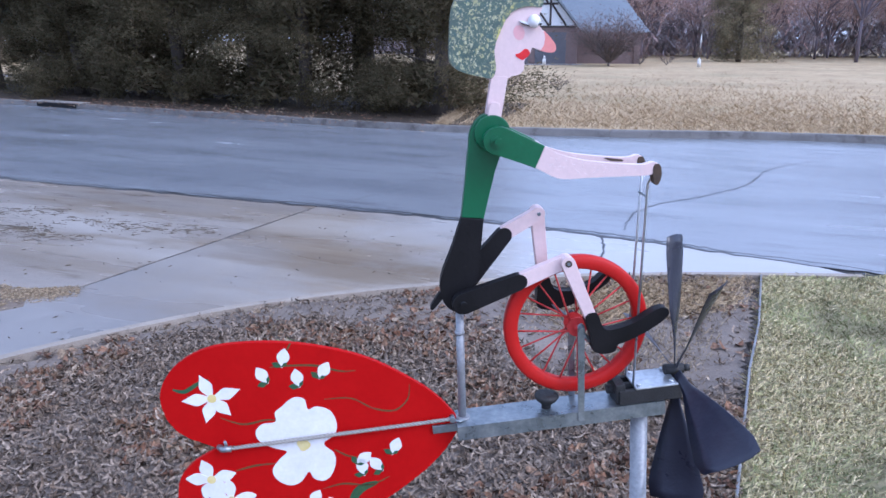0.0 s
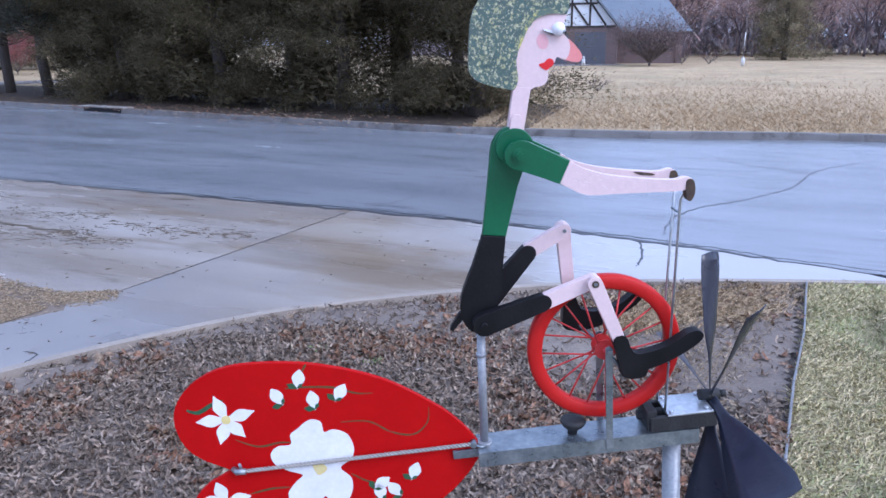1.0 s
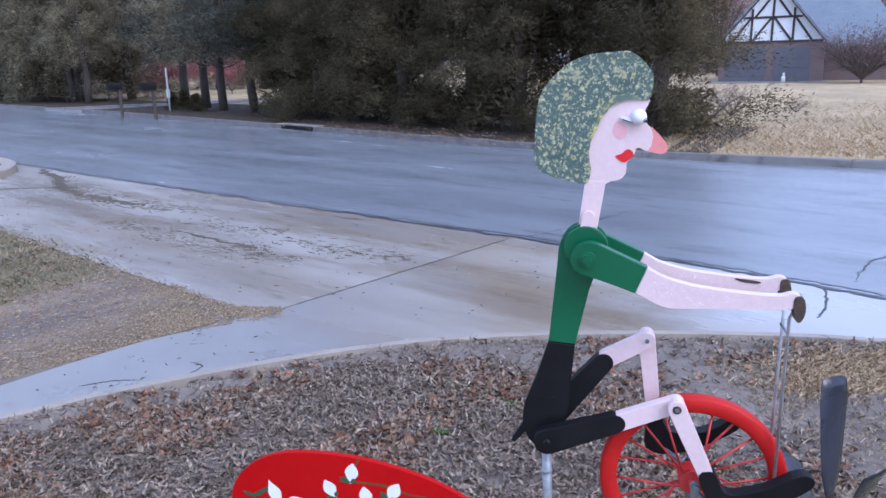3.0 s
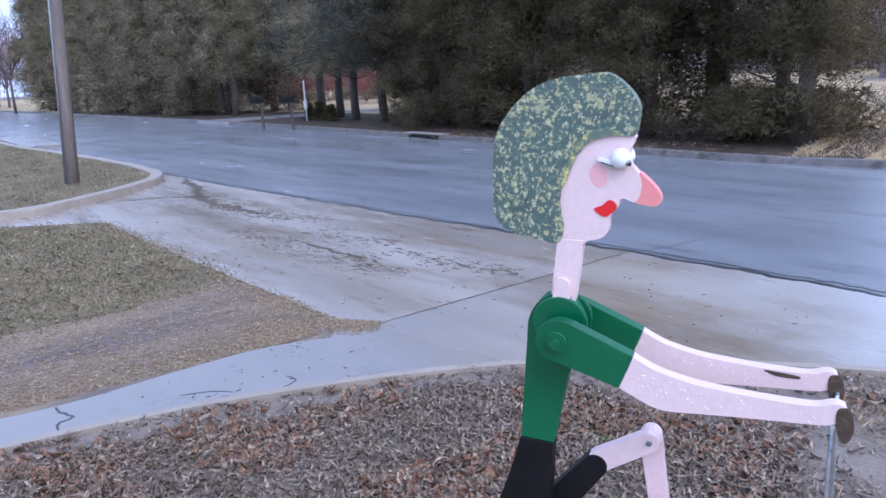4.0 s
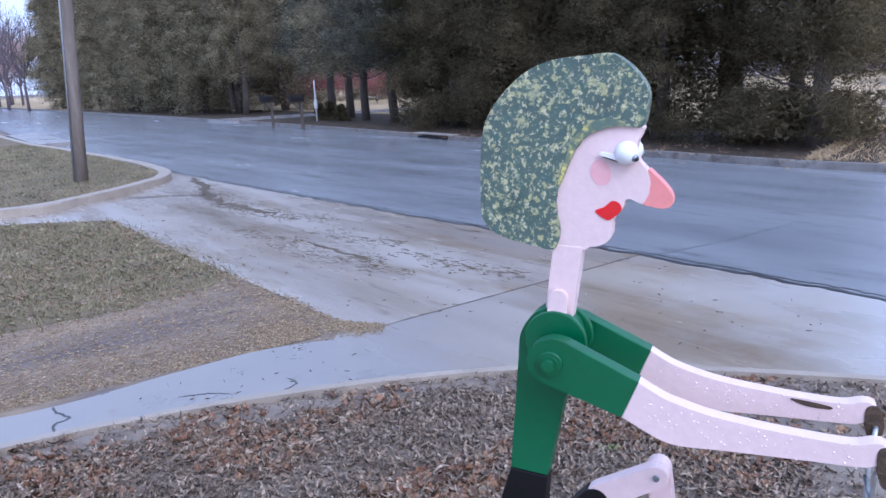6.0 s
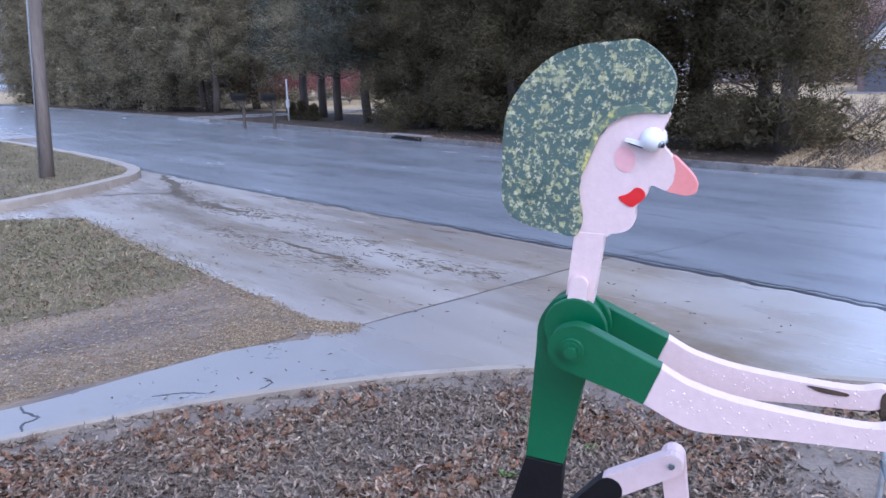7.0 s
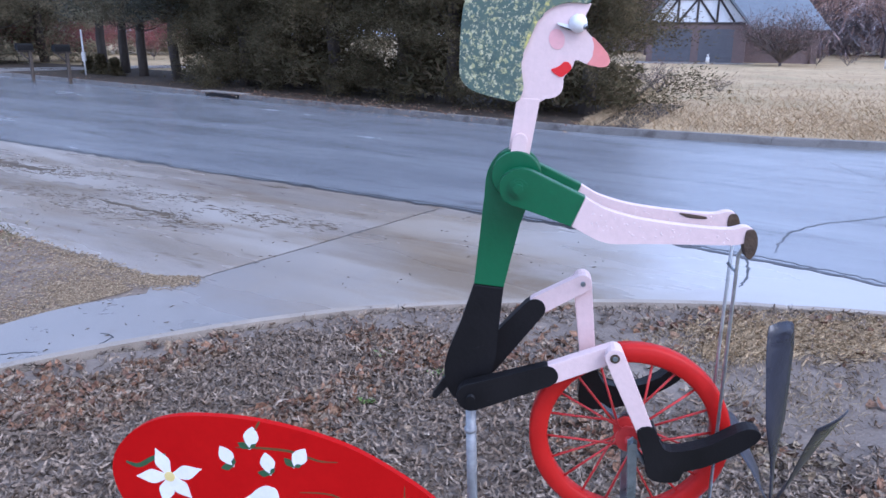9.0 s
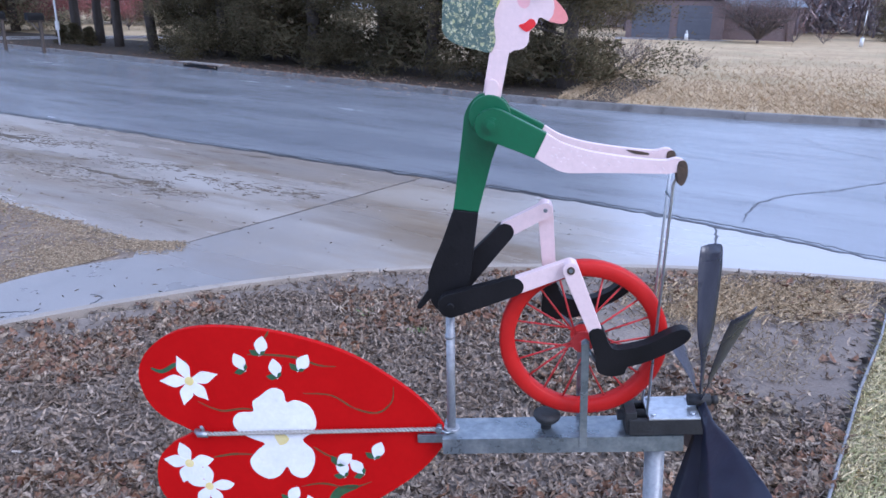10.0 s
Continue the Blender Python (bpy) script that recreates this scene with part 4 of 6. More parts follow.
        for _ in range(60):
            f = drops.random()
            xx = 0.085 + 0.17 * f
            mid = -0.0385 - 0.0125 * min(1.0, f * 1.7)
            dew = bmesh.ops.create_icosphere(up, subdivisions=1, radius=drops.uniform(0.0005, 0.0012), matrix=Matrix.Translation((sx + xx, y0 + 0.0004, sz + mid + drops.uniform(-0.011, 0.011))))
            for v in dew["verts"]:
                for bead in v.link_faces:
                    bead.material_index, bead.smooth = 12, True
        s = -1 if y < 0 else 1
        tube(up, [(sx, y, sz), (sx, y + s * 0.012, sz)], 0.0115, 18, 0)
        tube(up, [(sx, y + s * 0.0115, sz), (sx, y + s * 0.0135, sz)], 0.0085, 18, 0)
        tube(up, [(sx, y + s * 0.013, sz), (sx, y + s * 0.018, sz)], 0.0062, 6, 0)
    tube(up, [(sx, -0.035, sz), (sx, 0.035, sz)], 0.004, 10, 11)
    # legs, resting at one turn of the crank
    for y, hip, mid, knee, ankle, boot in (
            (-0.030, (0.004, 1.222), (0.103, 1.260), (0.186, 1.296), (0.2315, 1.196),
             [(0.221, 1.197), (0.2425, 1.203), (0.254, 1.176), (0.268, 1.170), (0.31, 1.182), (0.346, 1.205), (0.364, 1.211), (0.375, 1.203), (0.369, 1.190), (0.34, 1.168), (0.305, 1.149), (0.284, 1.143), (0.281, 1.129), (0.262, 1.124), (0.240, 1.130), (0.233, 1.160)]),
            (0.030, (0.012, 1.240), (0.084, 1.330), (0.146, 1.369), (0.162, 1.244),
             [(0.151, 1.246), (0.172, 1.246), (0.182, 1.222), (0.21, 1.216), (0.25, 1.228), (0.276, 1.250), (0.288, 1.252), (0.292, 1.240), (0.274, 1.222), (0.235, 1.198), (0.205, 1.185), (0.172, 1.180), (0.152, 1.189), (0.151, 1.22)])):
        y0, y1 = y - 0.009, y + 0.009
        board(up, limb(hip, mid, 0.020, 0.0145), y0, y1, 1, 0.0012)
        d = Vector((mid[0] - hip[0], mid[1] - hip[1])).normalized()
        board(up, limb((mid[0] + d.x * 0.006, mid[1] + d.y * 0.006), knee, 0.0135, 0.012), y0 + 0.001, y1 - 0.001, 2, 0.001)
        board(up, limb(knee, ankle, 0.0125, 0.0105), y0 - (0.012 if y < 0 else -0.012), y1 - (0.012 if y < 0 else -0.012), 2, 0.001)
        board(up, curve(boot, 3), y0 - (0.012 if y < 0 else -0.012) - 0.0015, y1 - (0.012 if y < 0 else -0.012) + 0.0015, 1, 0.0012)
        o = 1 if y > 0 else -1
        tube(up, [(knee[0], y - o * 0.011, knee[1]), (knee[0], y + o * 0.0235, knee[1])], 0.0032, 10, 11)
        tube(up, [(knee[0], y + o * 0.0215, knee[1]), (knee[0], y + o * 0.0222, knee[1])], 0.0062, 14, 9)
        tube(up, [(hip[0], y - 0.016, hip[1]), (hip[0], y + 0.016, hip[1])], 0.006, 8, 1)
    return part("rider", up, S, whirligig, "flat painted wooden doll with pink face, green shirt and mottled hair")


rider()

SLOPE = 5.6


def on_beam(x, z=0.0):
    return 0.977 + x * math.tan(radians(SLOPE)) + z


# galvanised beam, pole, seat post and fork
bm = bmesh.new()
bt = Matrix.Translation((0, 0, 0.977)) @ Matrix.Rotation(-radians(SLOPE), 4, "Y")
channel = [(-0.034, 0.0), (0.034, 0.0), (0.034, -0.028), (0.030, -0.028), (0.030, -0.004), (-0.030, -0.004), (-0.030, -0.028), (-0.034, -0.028)]
ends = [[bm.verts.new(bt @ Vector((x, y, z))) for y, z in channel] for x in (-0.004, 0.392)]
for k in range(8):
    bm.faces.new((ends[0][k], ends[0][(k + 1) % 8], ends[1][(k + 1) % 8], ends[1][k]))
for e in ends:
    for q in ((0, 1, 4, 5), (1, 2, 3, 4), (0, 5, 6, 7)):
        bm.faces.new([e[k] for k in q])
bmesh.ops.bevel(bm, geom=[e for e in bm.edges if len(e.link_faces) == 2 and e.calc_face_angle(0) > 1.2], offset=0.0008, segments=2, affect="EDGES", profile=0.5)
part("beam", bm, GALV, whirligig, "galvanised steel channel beam")
bm = bmesh.new()
tube(bm, [(0.436, 0, -0.25), (0.352, 0, on_beam(0.361) - 0.006)], 0.0165, 20)
tube(bm, [(0.354, 0, on_beam(0.361) - 0.03), (0.352, 0, on_beam(0.361) - 0.004)], 0.0205, 20)
part("pole", bm, PIPE, whirligig, "grey steel pole")
bm = bmesh.new()
tube(bm, [(0.009, 0, on_beam(0.0)), (0.001, 0, 1.196)], 0.0075, 14)
tube(bm, [(0.0025, 0, 1.150), (0.0015, 0, 1.156)], 0.009, 14)
tube(bm, [(0.009, 0, on_beam(0.0) - 0.002), (0.009, 0, on_beam(0.0) + 0.006)], 0.014, 14)
part("seat_post", bm, PIPE, whirligig, "thin grey seat post")
for s in (-1, 1):
    bm = bmesh.new()
    board(bm, [(0.224, 0.982), (0.236, 0.982), (0.2255, 1.174), (0.219, 1.179), (0.2125, 1.174)], s * 0.0355 - 0.0015, s * 0.0355 + 0.0015, 0, 0.0006)
    tube(bm, [(0.220, s * 0.037, 1.168), (0.220, s * 0.042, 1.168)], 0.0055, 6)
    part("fork_strut", bm, GALV, whirligig)
# front wheel
HUB = Vector((0.218, 0, 1.163))
RO, RI = 0.1345, 0.1095
bm = bmesh.new()
n = 72
ring = []
prof = [(RO, -0.007), (RO, 0.007), (RO - 0.004, 0.0105), (RI + 0.003, 0.0105), (RI, 0.007), (RI, -0.007), (RI + 0.003, -0.0105), (RO - 0.004, -0.0105)]
for i in range(n):
    a = 2 * math.pi * i / n
    ring.append([bm.verts.new(HUB + Vector((r * math.cos(a), y, r * math.sin(a)))) for r, y in prof])
for i in range(n):
    for j in range(len(prof)):
        bm.faces.new((ring[i][j], ring[(i + 1) % n][j], ring[(i + 1) % n][(j + 1) % len(prof)], ring[i][(j + 1) % len(prof)])).smooth = True
wheel = part("wheel", bm, RIM, whirligig, "red-painted spoked front wheel")
for i in range(20):
    a = 2 * math.pi * (i + 0.3) / 20
    s = 1 if i % 2 else -1
    b = a + (0.5 if (i // 2) % 2 else -0.5)
    bm = bmesh.new()
    tube(bm, [HUB + Vector((0.016 * math.cos(b), s * 0.014, 0.016 * math.sin(b))), HUB + Vector(((RI + 0.002) * math.cos(a), 0, (RI + 0.002) * math.sin(a)))], 0.0017, 6)
    part("spoke", bm, SPOKE, wheel)
bm = bmesh.new()
tube(bm, [HUB + Vector((0, -0.028, 0)), HUB + Vector((0, 0.028, 0))], 0.006, 14)
for y in (-0.016, 0.012):
    tube(bm, [HUB + Vector((0, y, 0)), HUB + Vector((0, y + 0.004, 0))], 0.0185, 18)
part("hub", bm, SPOKE, wheel)
bm = bmesh.new()
tube(bm, [(0.238, -0.037, 1.142), (0.222, -0.03, 1.160), (0.218, -0.02, 1.163)], 0.004, 8)
part("crank", bm, GALV, wheel)
bm = bmesh.new()
tube(bm, [(0.17, 0.037, 1.20), (0.21, 0.03, 1.166), (0.218, 0.02, 1.163)], 0.004, 8)
part("crank", bm, GALV, wheel)
# roller under the wheel
bm = bmesh.new()
tube(bm, [(0.170, 0, on_beam(0.170, z)) for z in (-0.002, 0.008, 0.010, 0.016, 0.023, 0.028, 0.030)], [0.009, 0.009, 0.012, 0.019, 0.0235, 0.022, 0.012], 20)
part("roller", bm, RUBBER, whirligig, "black rubber roller")
# bearing block and propeller
bm = bmesh.new()
box(bm, 0.305, 0.425, -0.034, -0.024, 0.002, 0.030, 0.0015, bt)
box(bm, 0.305, 0.425, 0.024, 0.034, 0.002, 0.030, 0.0015, bt)
box(bm, 0.300, 0.318, -0.030, 0.030, 0.002, 0.042, 0.0015, bt)
tube(bm, [bt @ Vector((0.29, 0, 0.022)), bt @ Vector((0.435, 0, 0.022))], 0.009, 14)
part("bearing_block", bm, RUBBER, whirligig, "dark greasy bearing block")
bm = bmesh.new()
box(bm, 0.336, 0.418, -0.036, 0.036, 0.0305, 0.0345, 0.0012, bt)
for x in (0.345, 0.408):
    for y in (-0.026, 0.026):
        tube(bm, [bt @ Vector((x, y, 0.034)), bt @ Vector((x, y, 0.039))], 0.0045, 6)
part("cover_plate", bm, PLATE, whirligig, "bright galvanised cover plate")
HUBP = bt @ Vector((0.424, 0, 0.046))
prop = bmesh.new()
tube(prop, [HUBP + Vector((-0.02, 0, 0)), HUBP + Vector((0.016, 0, 0.002))], 0.010, 16)
tube(prop, [HUBP + Vector((0.018, 0, 0.002)), HUBP + Vector((0.028, 0, 0.003))], 0.007, 6)
propeller = part("propeller", prop, RUBBER, whirligig, "six-bladed dark propeller")
for k, ang in enumerate((347, 33, 101, 166, 226, 272)):
    bm = bmesh.new()
    rows = []
    for i in range(15):
        f = i / 14
        r = 0.012 + 0.248 * f
        u = min(1.0, max(0.0, (f - 0.16) / 0.3))
        half = 0.008 + ((0.062 * max(0.0, f - 0.2) ** 0.9 + 0.004 * math.sin(f * 3)) if k in (2, 3, 4) else 0.0205 * u * u * (3 - 2 * u))
        tw = radians(62 - 30 * f + 4 * math.sin(k * 2.3))
        row = []
        for j in range(5):
            q = (j / 4 - 0.5) * 2
            c = half * q * (1 - 0.18 * max(0, f - 0.85) / 0.15 * abs(q))
            bow = 0.006 * (1 - q * q) * f
            row.append((c * math.cos(tw) + bow, c * math.sin(tw), r - (0.006 * q * q if i == 14 else 0)))
        rows.append(row)
    m = Matrix.Translation(HUBP) @ Matrix.Rotation(radians(ang), 4, "X")
    vs = [[[bm.verts.new(m @ Vector((x + o, y, z))) for x, y, z in row] for row in rows] for o in (0.0, 0.0016)]
    for i in range(14):
        for j in range(4):
            for o in (0, 1):
                bm.faces.new((vs[o][i][j], vs[o][i][j + 1], vs[o][i + 1][j + 1], vs[o][i + 1][j])).smooth = True
    for i in range(14):
        for j in (0, 4):
            bm.faces.new((vs[0][i][j], vs[0][i + 1][j], vs[1][i + 1][j], vs[1][i][j]))
    for j in range(4):
        bm.faces.new((vs[0][14][j], vs[0][14][j + 1], vs[1][14][j + 1], vs[1][14][j]))
    part("blade", bm, BLADE, propeller)
# push rods from the hands down to the block
top = PIVOT + Vector((0.323 * math.sin(radians(LEAN)) + 0.277, 0, 0.323 * math.cos(radians(LEAN)) - 0.062))
for s in (-1, 1):
    bm = bmesh.new()
    tube(bm, [(top.x + 0.002, s * 0.040, top.z + 0.004), (top.x, s * 0.026, top.z), (top.x - 0.004, s * 0.016, top.z - 0.02), (0.330, s * 0.022, 1.045)], 0.0023, 8)
    part("push_rod", bm, PLATE, whirligig, "thin steel handlebar rod")
bm = bmesh.new()
tube(bm, [(top.x - 0.006, -0.017, top.z - 0.04), (top.x - 0.006, 0.017, top.z - 0.04)], 0.002, 8)
part("cross_rod", bm, GALV, whirligig)

# tail fin with painted blossoms
AX0, AX1 = Vector((-0.447, 0.938)), Vector((-0.004, 0.968))
lobe = [(-0.004, 0.985), (-0.035, 1.022), (-0.085, 1.062), (-0.178, 1.113), (-0.294, 1.142), (-0.40, 1.146), (-0.470, 1.132), (-0.522, 1.095), (-0.544, 1.045), (-0.530, 0.988), (-0.495, 0.957)]
ax = (AX1 - AX0).normalized()
nrm = Vector((-ax.y, ax.x))


def mirrored(p):
    q = Vector(p) - AX0
    return tuple(AX0 + ax * q.dot(ax) - nrm * q.dot(nrm))


outline = curve(lobe, 5, False) + [tuple(AX0)] + [mirrored(p) for p in curve(lobe, 5, False)[::-1]]
bm = bmesh.new()
board(bm, outline, -0.005, 0.005, 0, 0.0012)
fin = part("tail_fin", bm, RED, whirligig, "glossy red heart-shaped tail fin with white blossoms")
FY = -0.0056


def petal(bm, c, ang, length, width, point=0.0, layer=0):
    a = radians(ang)
    d, s = Vector((math.cos(a), math.sin(a))), Vector((-math.sin(a), math.cos(a)))
    pts = [(0.0, 0.12), (0.25, 0.55), (0.55, 0.95), (0.8, 0.95 - point), (0.97, 0.5 - point * 0.75)]
    out = [c + d * length * f + s * width * w for f, w in pts] + [c + d * length * (1.02 + point * 0.25)] + [c + d * length * f - s * width * w for f, w in pts[::-1]]
    board(bm, curve([tuple(p) for p in out], 3), FY - layer * 0.00012, -0.0051)


def blossom(cx, cz, size, angles, width, point, heart):
    bm = bmesh.new()
    for i, a in enumerate(angles):
        petal(bm, Vector((cx, cz)), a, size * (1 + 0.08 * math.sin(i * 2.1)), width, point, i)
    ob = part("blossom", bm, WHITE, fin)
    bm = bmesh.new()
    board(bm, disc(cx, cz, heart, 14), FY - 0.0011, FY)
    part("blossom_heart", bm, YELLOW, ob)
    return ob


big = [(-23, 91), (-9, 97), (7, 91), (12, 71), (28, 76), (53, 67), (65, 40), (60, 17), (39, -2), (57, -22), (60, -45), (50, -71), (35, -81), (17, -75), (8, -60), (-7, -80), (-29, -88), (-53, -75), (-61, -53), (-46, -30), (-32, -15), (-57, -6), (-82, 9), (-88, 29), (-75, 44), (-50, 48), (-50, 67), (-36, 79)]
bm = bmesh.new()
board(bm, curve([(-0.292 + x * 0.00098, 0.940 + z * 0.00100) for x, z in big], 4), FY - 0.0004, -0.0051)
bloom = part("blossom", bm, WHITE, fin, "large white painted blossom")
bm = bmesh.new()
board(bm, curve([(-0.292 + r * math.cos(a * 0.9), 0.938 + r * math.sin(a * 0.9)) for a, r in ((0, 0.014), (1, 0.011), (2, 0.015), (3, 0.013), (4, 0.010), (5, 0.014), (6, 0.012))], 3), FY - 0.0012, FY)
part("blossom_heart", bm, YELLOW, bloom)
blossom(-0.452, 1.040, 0.046, (112, 18, -48, -106, 184), 0.0128, 0.34, 0.0085)
blossom(-0.466, 0.872, 0.041, (110, 15, -50, -110, 175), 0.0135, 0.25, 0.0085)
blossom(-0.432, 0.826, 0.042, (95, 10, -60, -120, 160), 0.0118, 0.16, 0.008)
for cx, cz, a in ((-0.321, 1.111, 80), (-0.357, 1.078, 120), (-0.296, 1.070, 100), (-0.251, 1.084, 60), (-0.184, 0.900, 40), (-0.182, 0.880, 100), (-0.153, 0.886, 130), (-0.121, 0.922, 70), (-0.277, 0.818, 60), (-0.24, 0.80, 110)):
    bm = bmesh.new()
    petal(bm, Vector((cx, cz)) - Vector((math.cos(radians(a)), math.sin(radians(a)))) * 0.014, a, 0.035, 0.0122, 0.22)
    bud = part("bud", bm, WHITE, fin)
    bm = bmesh.new()
    petal(bm, Vector((cx, cz)) - Vector((math.cos(radians(a)), math.sin(radians(a)))) * 0.013, a + 75, 0.018, 0.006, 0.3, 2)
    petal(bm, Vector((cx, cz)) - Vector((math.cos(radians(a)), math.sin(radians(a)))) * 0.013, a - 40, 0.014, 0.0035, 0.5, 3)
    part("bud_leaf", bm, STEM, bud)
for pts, w in (([(-0.345, 1.098), (-0.31, 1.10), (-0.26, 1.098), (-0.22, 1.086), (-0.19, 1.086)], 0.0022), ([(-0.314, 1.128), (-0.305, 1.145)], 0.002),
               ([(-0.25, 1.03), (-0.20, 1.03), (-0.16, 1.008), (-0.12, 1.002), (-0.095, 1.025), (-0.092, 1.055)], 0.0018),
               ([(-0.44, 1.00), (-0.40, 0.985), (-0.36, 0.992), (-0.335, 0.99)], 0.002), ([(-0.52, 1.06), (-0.50, 1.055), (-0.475, 1.07), (-0.455, 1.078)], 0.004),
               ([(-0.235, 0.925), (-0.21, 0.91), (-0.19, 0.905)], 0.002), ([(-0.42, 0.888), (-0.38, 0.898), (-0.34, 0.90)], 0.0022), ([(-0.26, 0.84), (-0.22, 0.850), (-0.17, 0.845), (-0.13, 0.862)], 0.002),
               ([(-0.21, 0.80), (-0.19, 0.835), (-0.155, 0.85)], 0.009)):
    line = curve(pts, 5, False)
    lt, rt = [], []
    for i, p in enumerate(offset_line(line, 1.0)):
        d = (Vector(p) - Vector(line[i])) * w * math.sin(math.pi * (0.12 + 0.8 * i / (len(line) - 1)))
        lt.append((line[i][0] + d.x, line[i][1] + d.y))
        rt.append((line[i][0] - d.x, line[i][1] - d.y))
    bm = bmesh.new()
    board(bm, lt + rt[::-1], -0.0053, -0.0051)
    part("painted_stem", bm, STEM if w > 0.003 else STEM_THIN, fin)
# braided rod along the fin and its end fittings
a, b = Vector((AX0.x + 0.012, -0.014, AX0.y + 0.002)), Vector((-0.012, -0.014, 0.984))
d = (b - a)
e1 = Vector((0, 1, 0))
e2 = d.normalized().cross(e1)
for s in range(2):
    bm = bmesh.new()
    tube(bm, [a + d * (i / 160) + (e1 * math.cos(i * 1.15 + s * math.pi) + e2 * math.sin(i * 1.15 + s * math.pi)) * 0.0022 for i in range(161)], 0.0022, 6)
    part("twisted_wire", bm, ROPE, fin)
bm = bmesh.new()
tube(bm, [a + Vector((-0.012, 0.01, 0)), a + Vector((-0.004, 0.0, 0)), a + Vector((0.012, 0, 0.0005))], 0.006, 10)
tube(bm, [a + Vector((0.002, 0.01, -0.004)), a + Vector((0.002, -0.002, 0.016))], 0.003, 8)
part("wire_clamp", bm, GALV, fin)
bm = bmesh.new()
tube(bm, [b + Vector((0, 0.012, 0)), b + Vector((0, -0.006, 0))], 0.006, 8)
tube(bm, [b + Vector((0, -0.002, 0)), b + Vector((0.014, -0.004, -0.004)), b + Vector((0.026, 0.004, -0.004))], 0.0025, 8)
part("wire_eye", bm, GALV, fin)
bm = bmesh.new()
box(bm, -0.05, 0.012, -0.012, -0.0065, -0.020, -0.004, 0.001, bt)
box(bm, -0.05, 0.012, 0.0065, 0.012, -0.020, -0.004, 0.001, bt)
part("fin_bracket", bm, GALV, whirligig)

# ---- trees across the street ----
def spray_mass(seed, height, spread, skirt, clumps, per, size, lean=0.0, gaps=False):
    """Feathery evergreen foliage: soft drooping boughs on a ragged cone, each of many small sprays."""
    r = random.Random(seed)
    verts, faces, ways = [], [], []
    low = skirt < 0.8

    def spray(p, out, length, width, way):
        up = Vector((r.gauss(0, 0.5), r.gauss(0, 0.5), r.gauss(0.2, 0.5)))
        d = (out * 0.9 + up).normalized()
        s = d.cross(Vector((r.gauss(0, 1), r.gauss(0, 1), r.gauss(0, 1)))).normalized() * width
        k = len(verts)
        verts.extend((p - d * length * 0.4 + s, p + d * length * 0.6, p - d * length * 0.35 - s))
        way = (way + Vector((r.gauss(0, 0.22), r.gauss(0, 0.22), r.gauss(0, 0.22)))).normalized()
        ways.extend((way,) * 3)
        turn = (verts[k + 1] - verts[k]).cross(verts[k + 2] - verts[k]).dot(way) < 0
        faces.append((k, k + 2, k + 1) if turn else (k, k + 1, k + 2))

    for c in range(clumps):
        f = r.random() ** 0.85
        z = skirt + (height - skirt) * f
        if gaps and 1.15 < z < 1.75 and r.random() < 0.85:
            continue
        prof = spread * ((1 - f) ** 0.62) * (0.55 + 0.45 * min(1, f * 6 + (0.75 if low else 0.2)))
        a = r.uniform(0, 2 * math.pi)
        lump = 0.80 + 0.5 * noise.noise(Vector((math.cos(a) * 1.6, math.sin(a) * 1.6, z * 0.55 + seed * 3.1)))
        rad = prof * lump * (r.random() ** 0.28)
        c0 = Vector((math.cos(a) * rad + lean * f, math.sin(a) * rad, z))
        out = Vector((math.cos(a), math.sin(a), -0.05))
        long = (0.30 + 0.22 * r.random()) * min(1.0, spread / 1.5)
        for _ in range(per):
            g = [max(-1.6, min(1.6, r.gauss(0, 0.75))) for _ in range(3)]
            side = Vector((-out.y, out.x, 0))
            p = c0 + (out * g[0] * 1.1 + side * g[1] * 0.85) * long + Vector((0, 0, (g[2] * 0.5 - 0.16 * g[0] * g[0]) * long))
            p.z = max(0.05, p.z)
            way = (p - c0 + Vector((0, 0, 0.25 * long))) / long + out * 0.45
            spray(p, out, r.uniform(*size), r.uniform(0.09, 0.17) * size[1], way)
    for _ in range(int(clumps * (24 if low else 8))):
        f = r.random()
        z = skirt + (height - skirt) * 0.85 * f
        if gaps and 1.1 < z < 1.8 and r.random() < 0.9:
            continue
        rad = spread * ((1 - f) ** 0.8) * (0.55 if low else 0.42) * r.random() ** 0.5
        a = r.uniform(0, 2 * math.pi)
        out = Vector((math.cos(a), math.sin(a), 0))
        spray(out * rad + Vector((lean * f, 0, max(0.3, z))), out, r.uniform(0.16, 0.3), r.uniform(0.022, 0.045), out)
    return verts, faces, ways


def foliage(name, v, f, ways, material):
    me = pool(name, v, f, material)
    for poly in me.polygons:
        poly.use_smooth = True
    me.normals_split_custom_set_from_vertices(ways)
    return new(name, me)


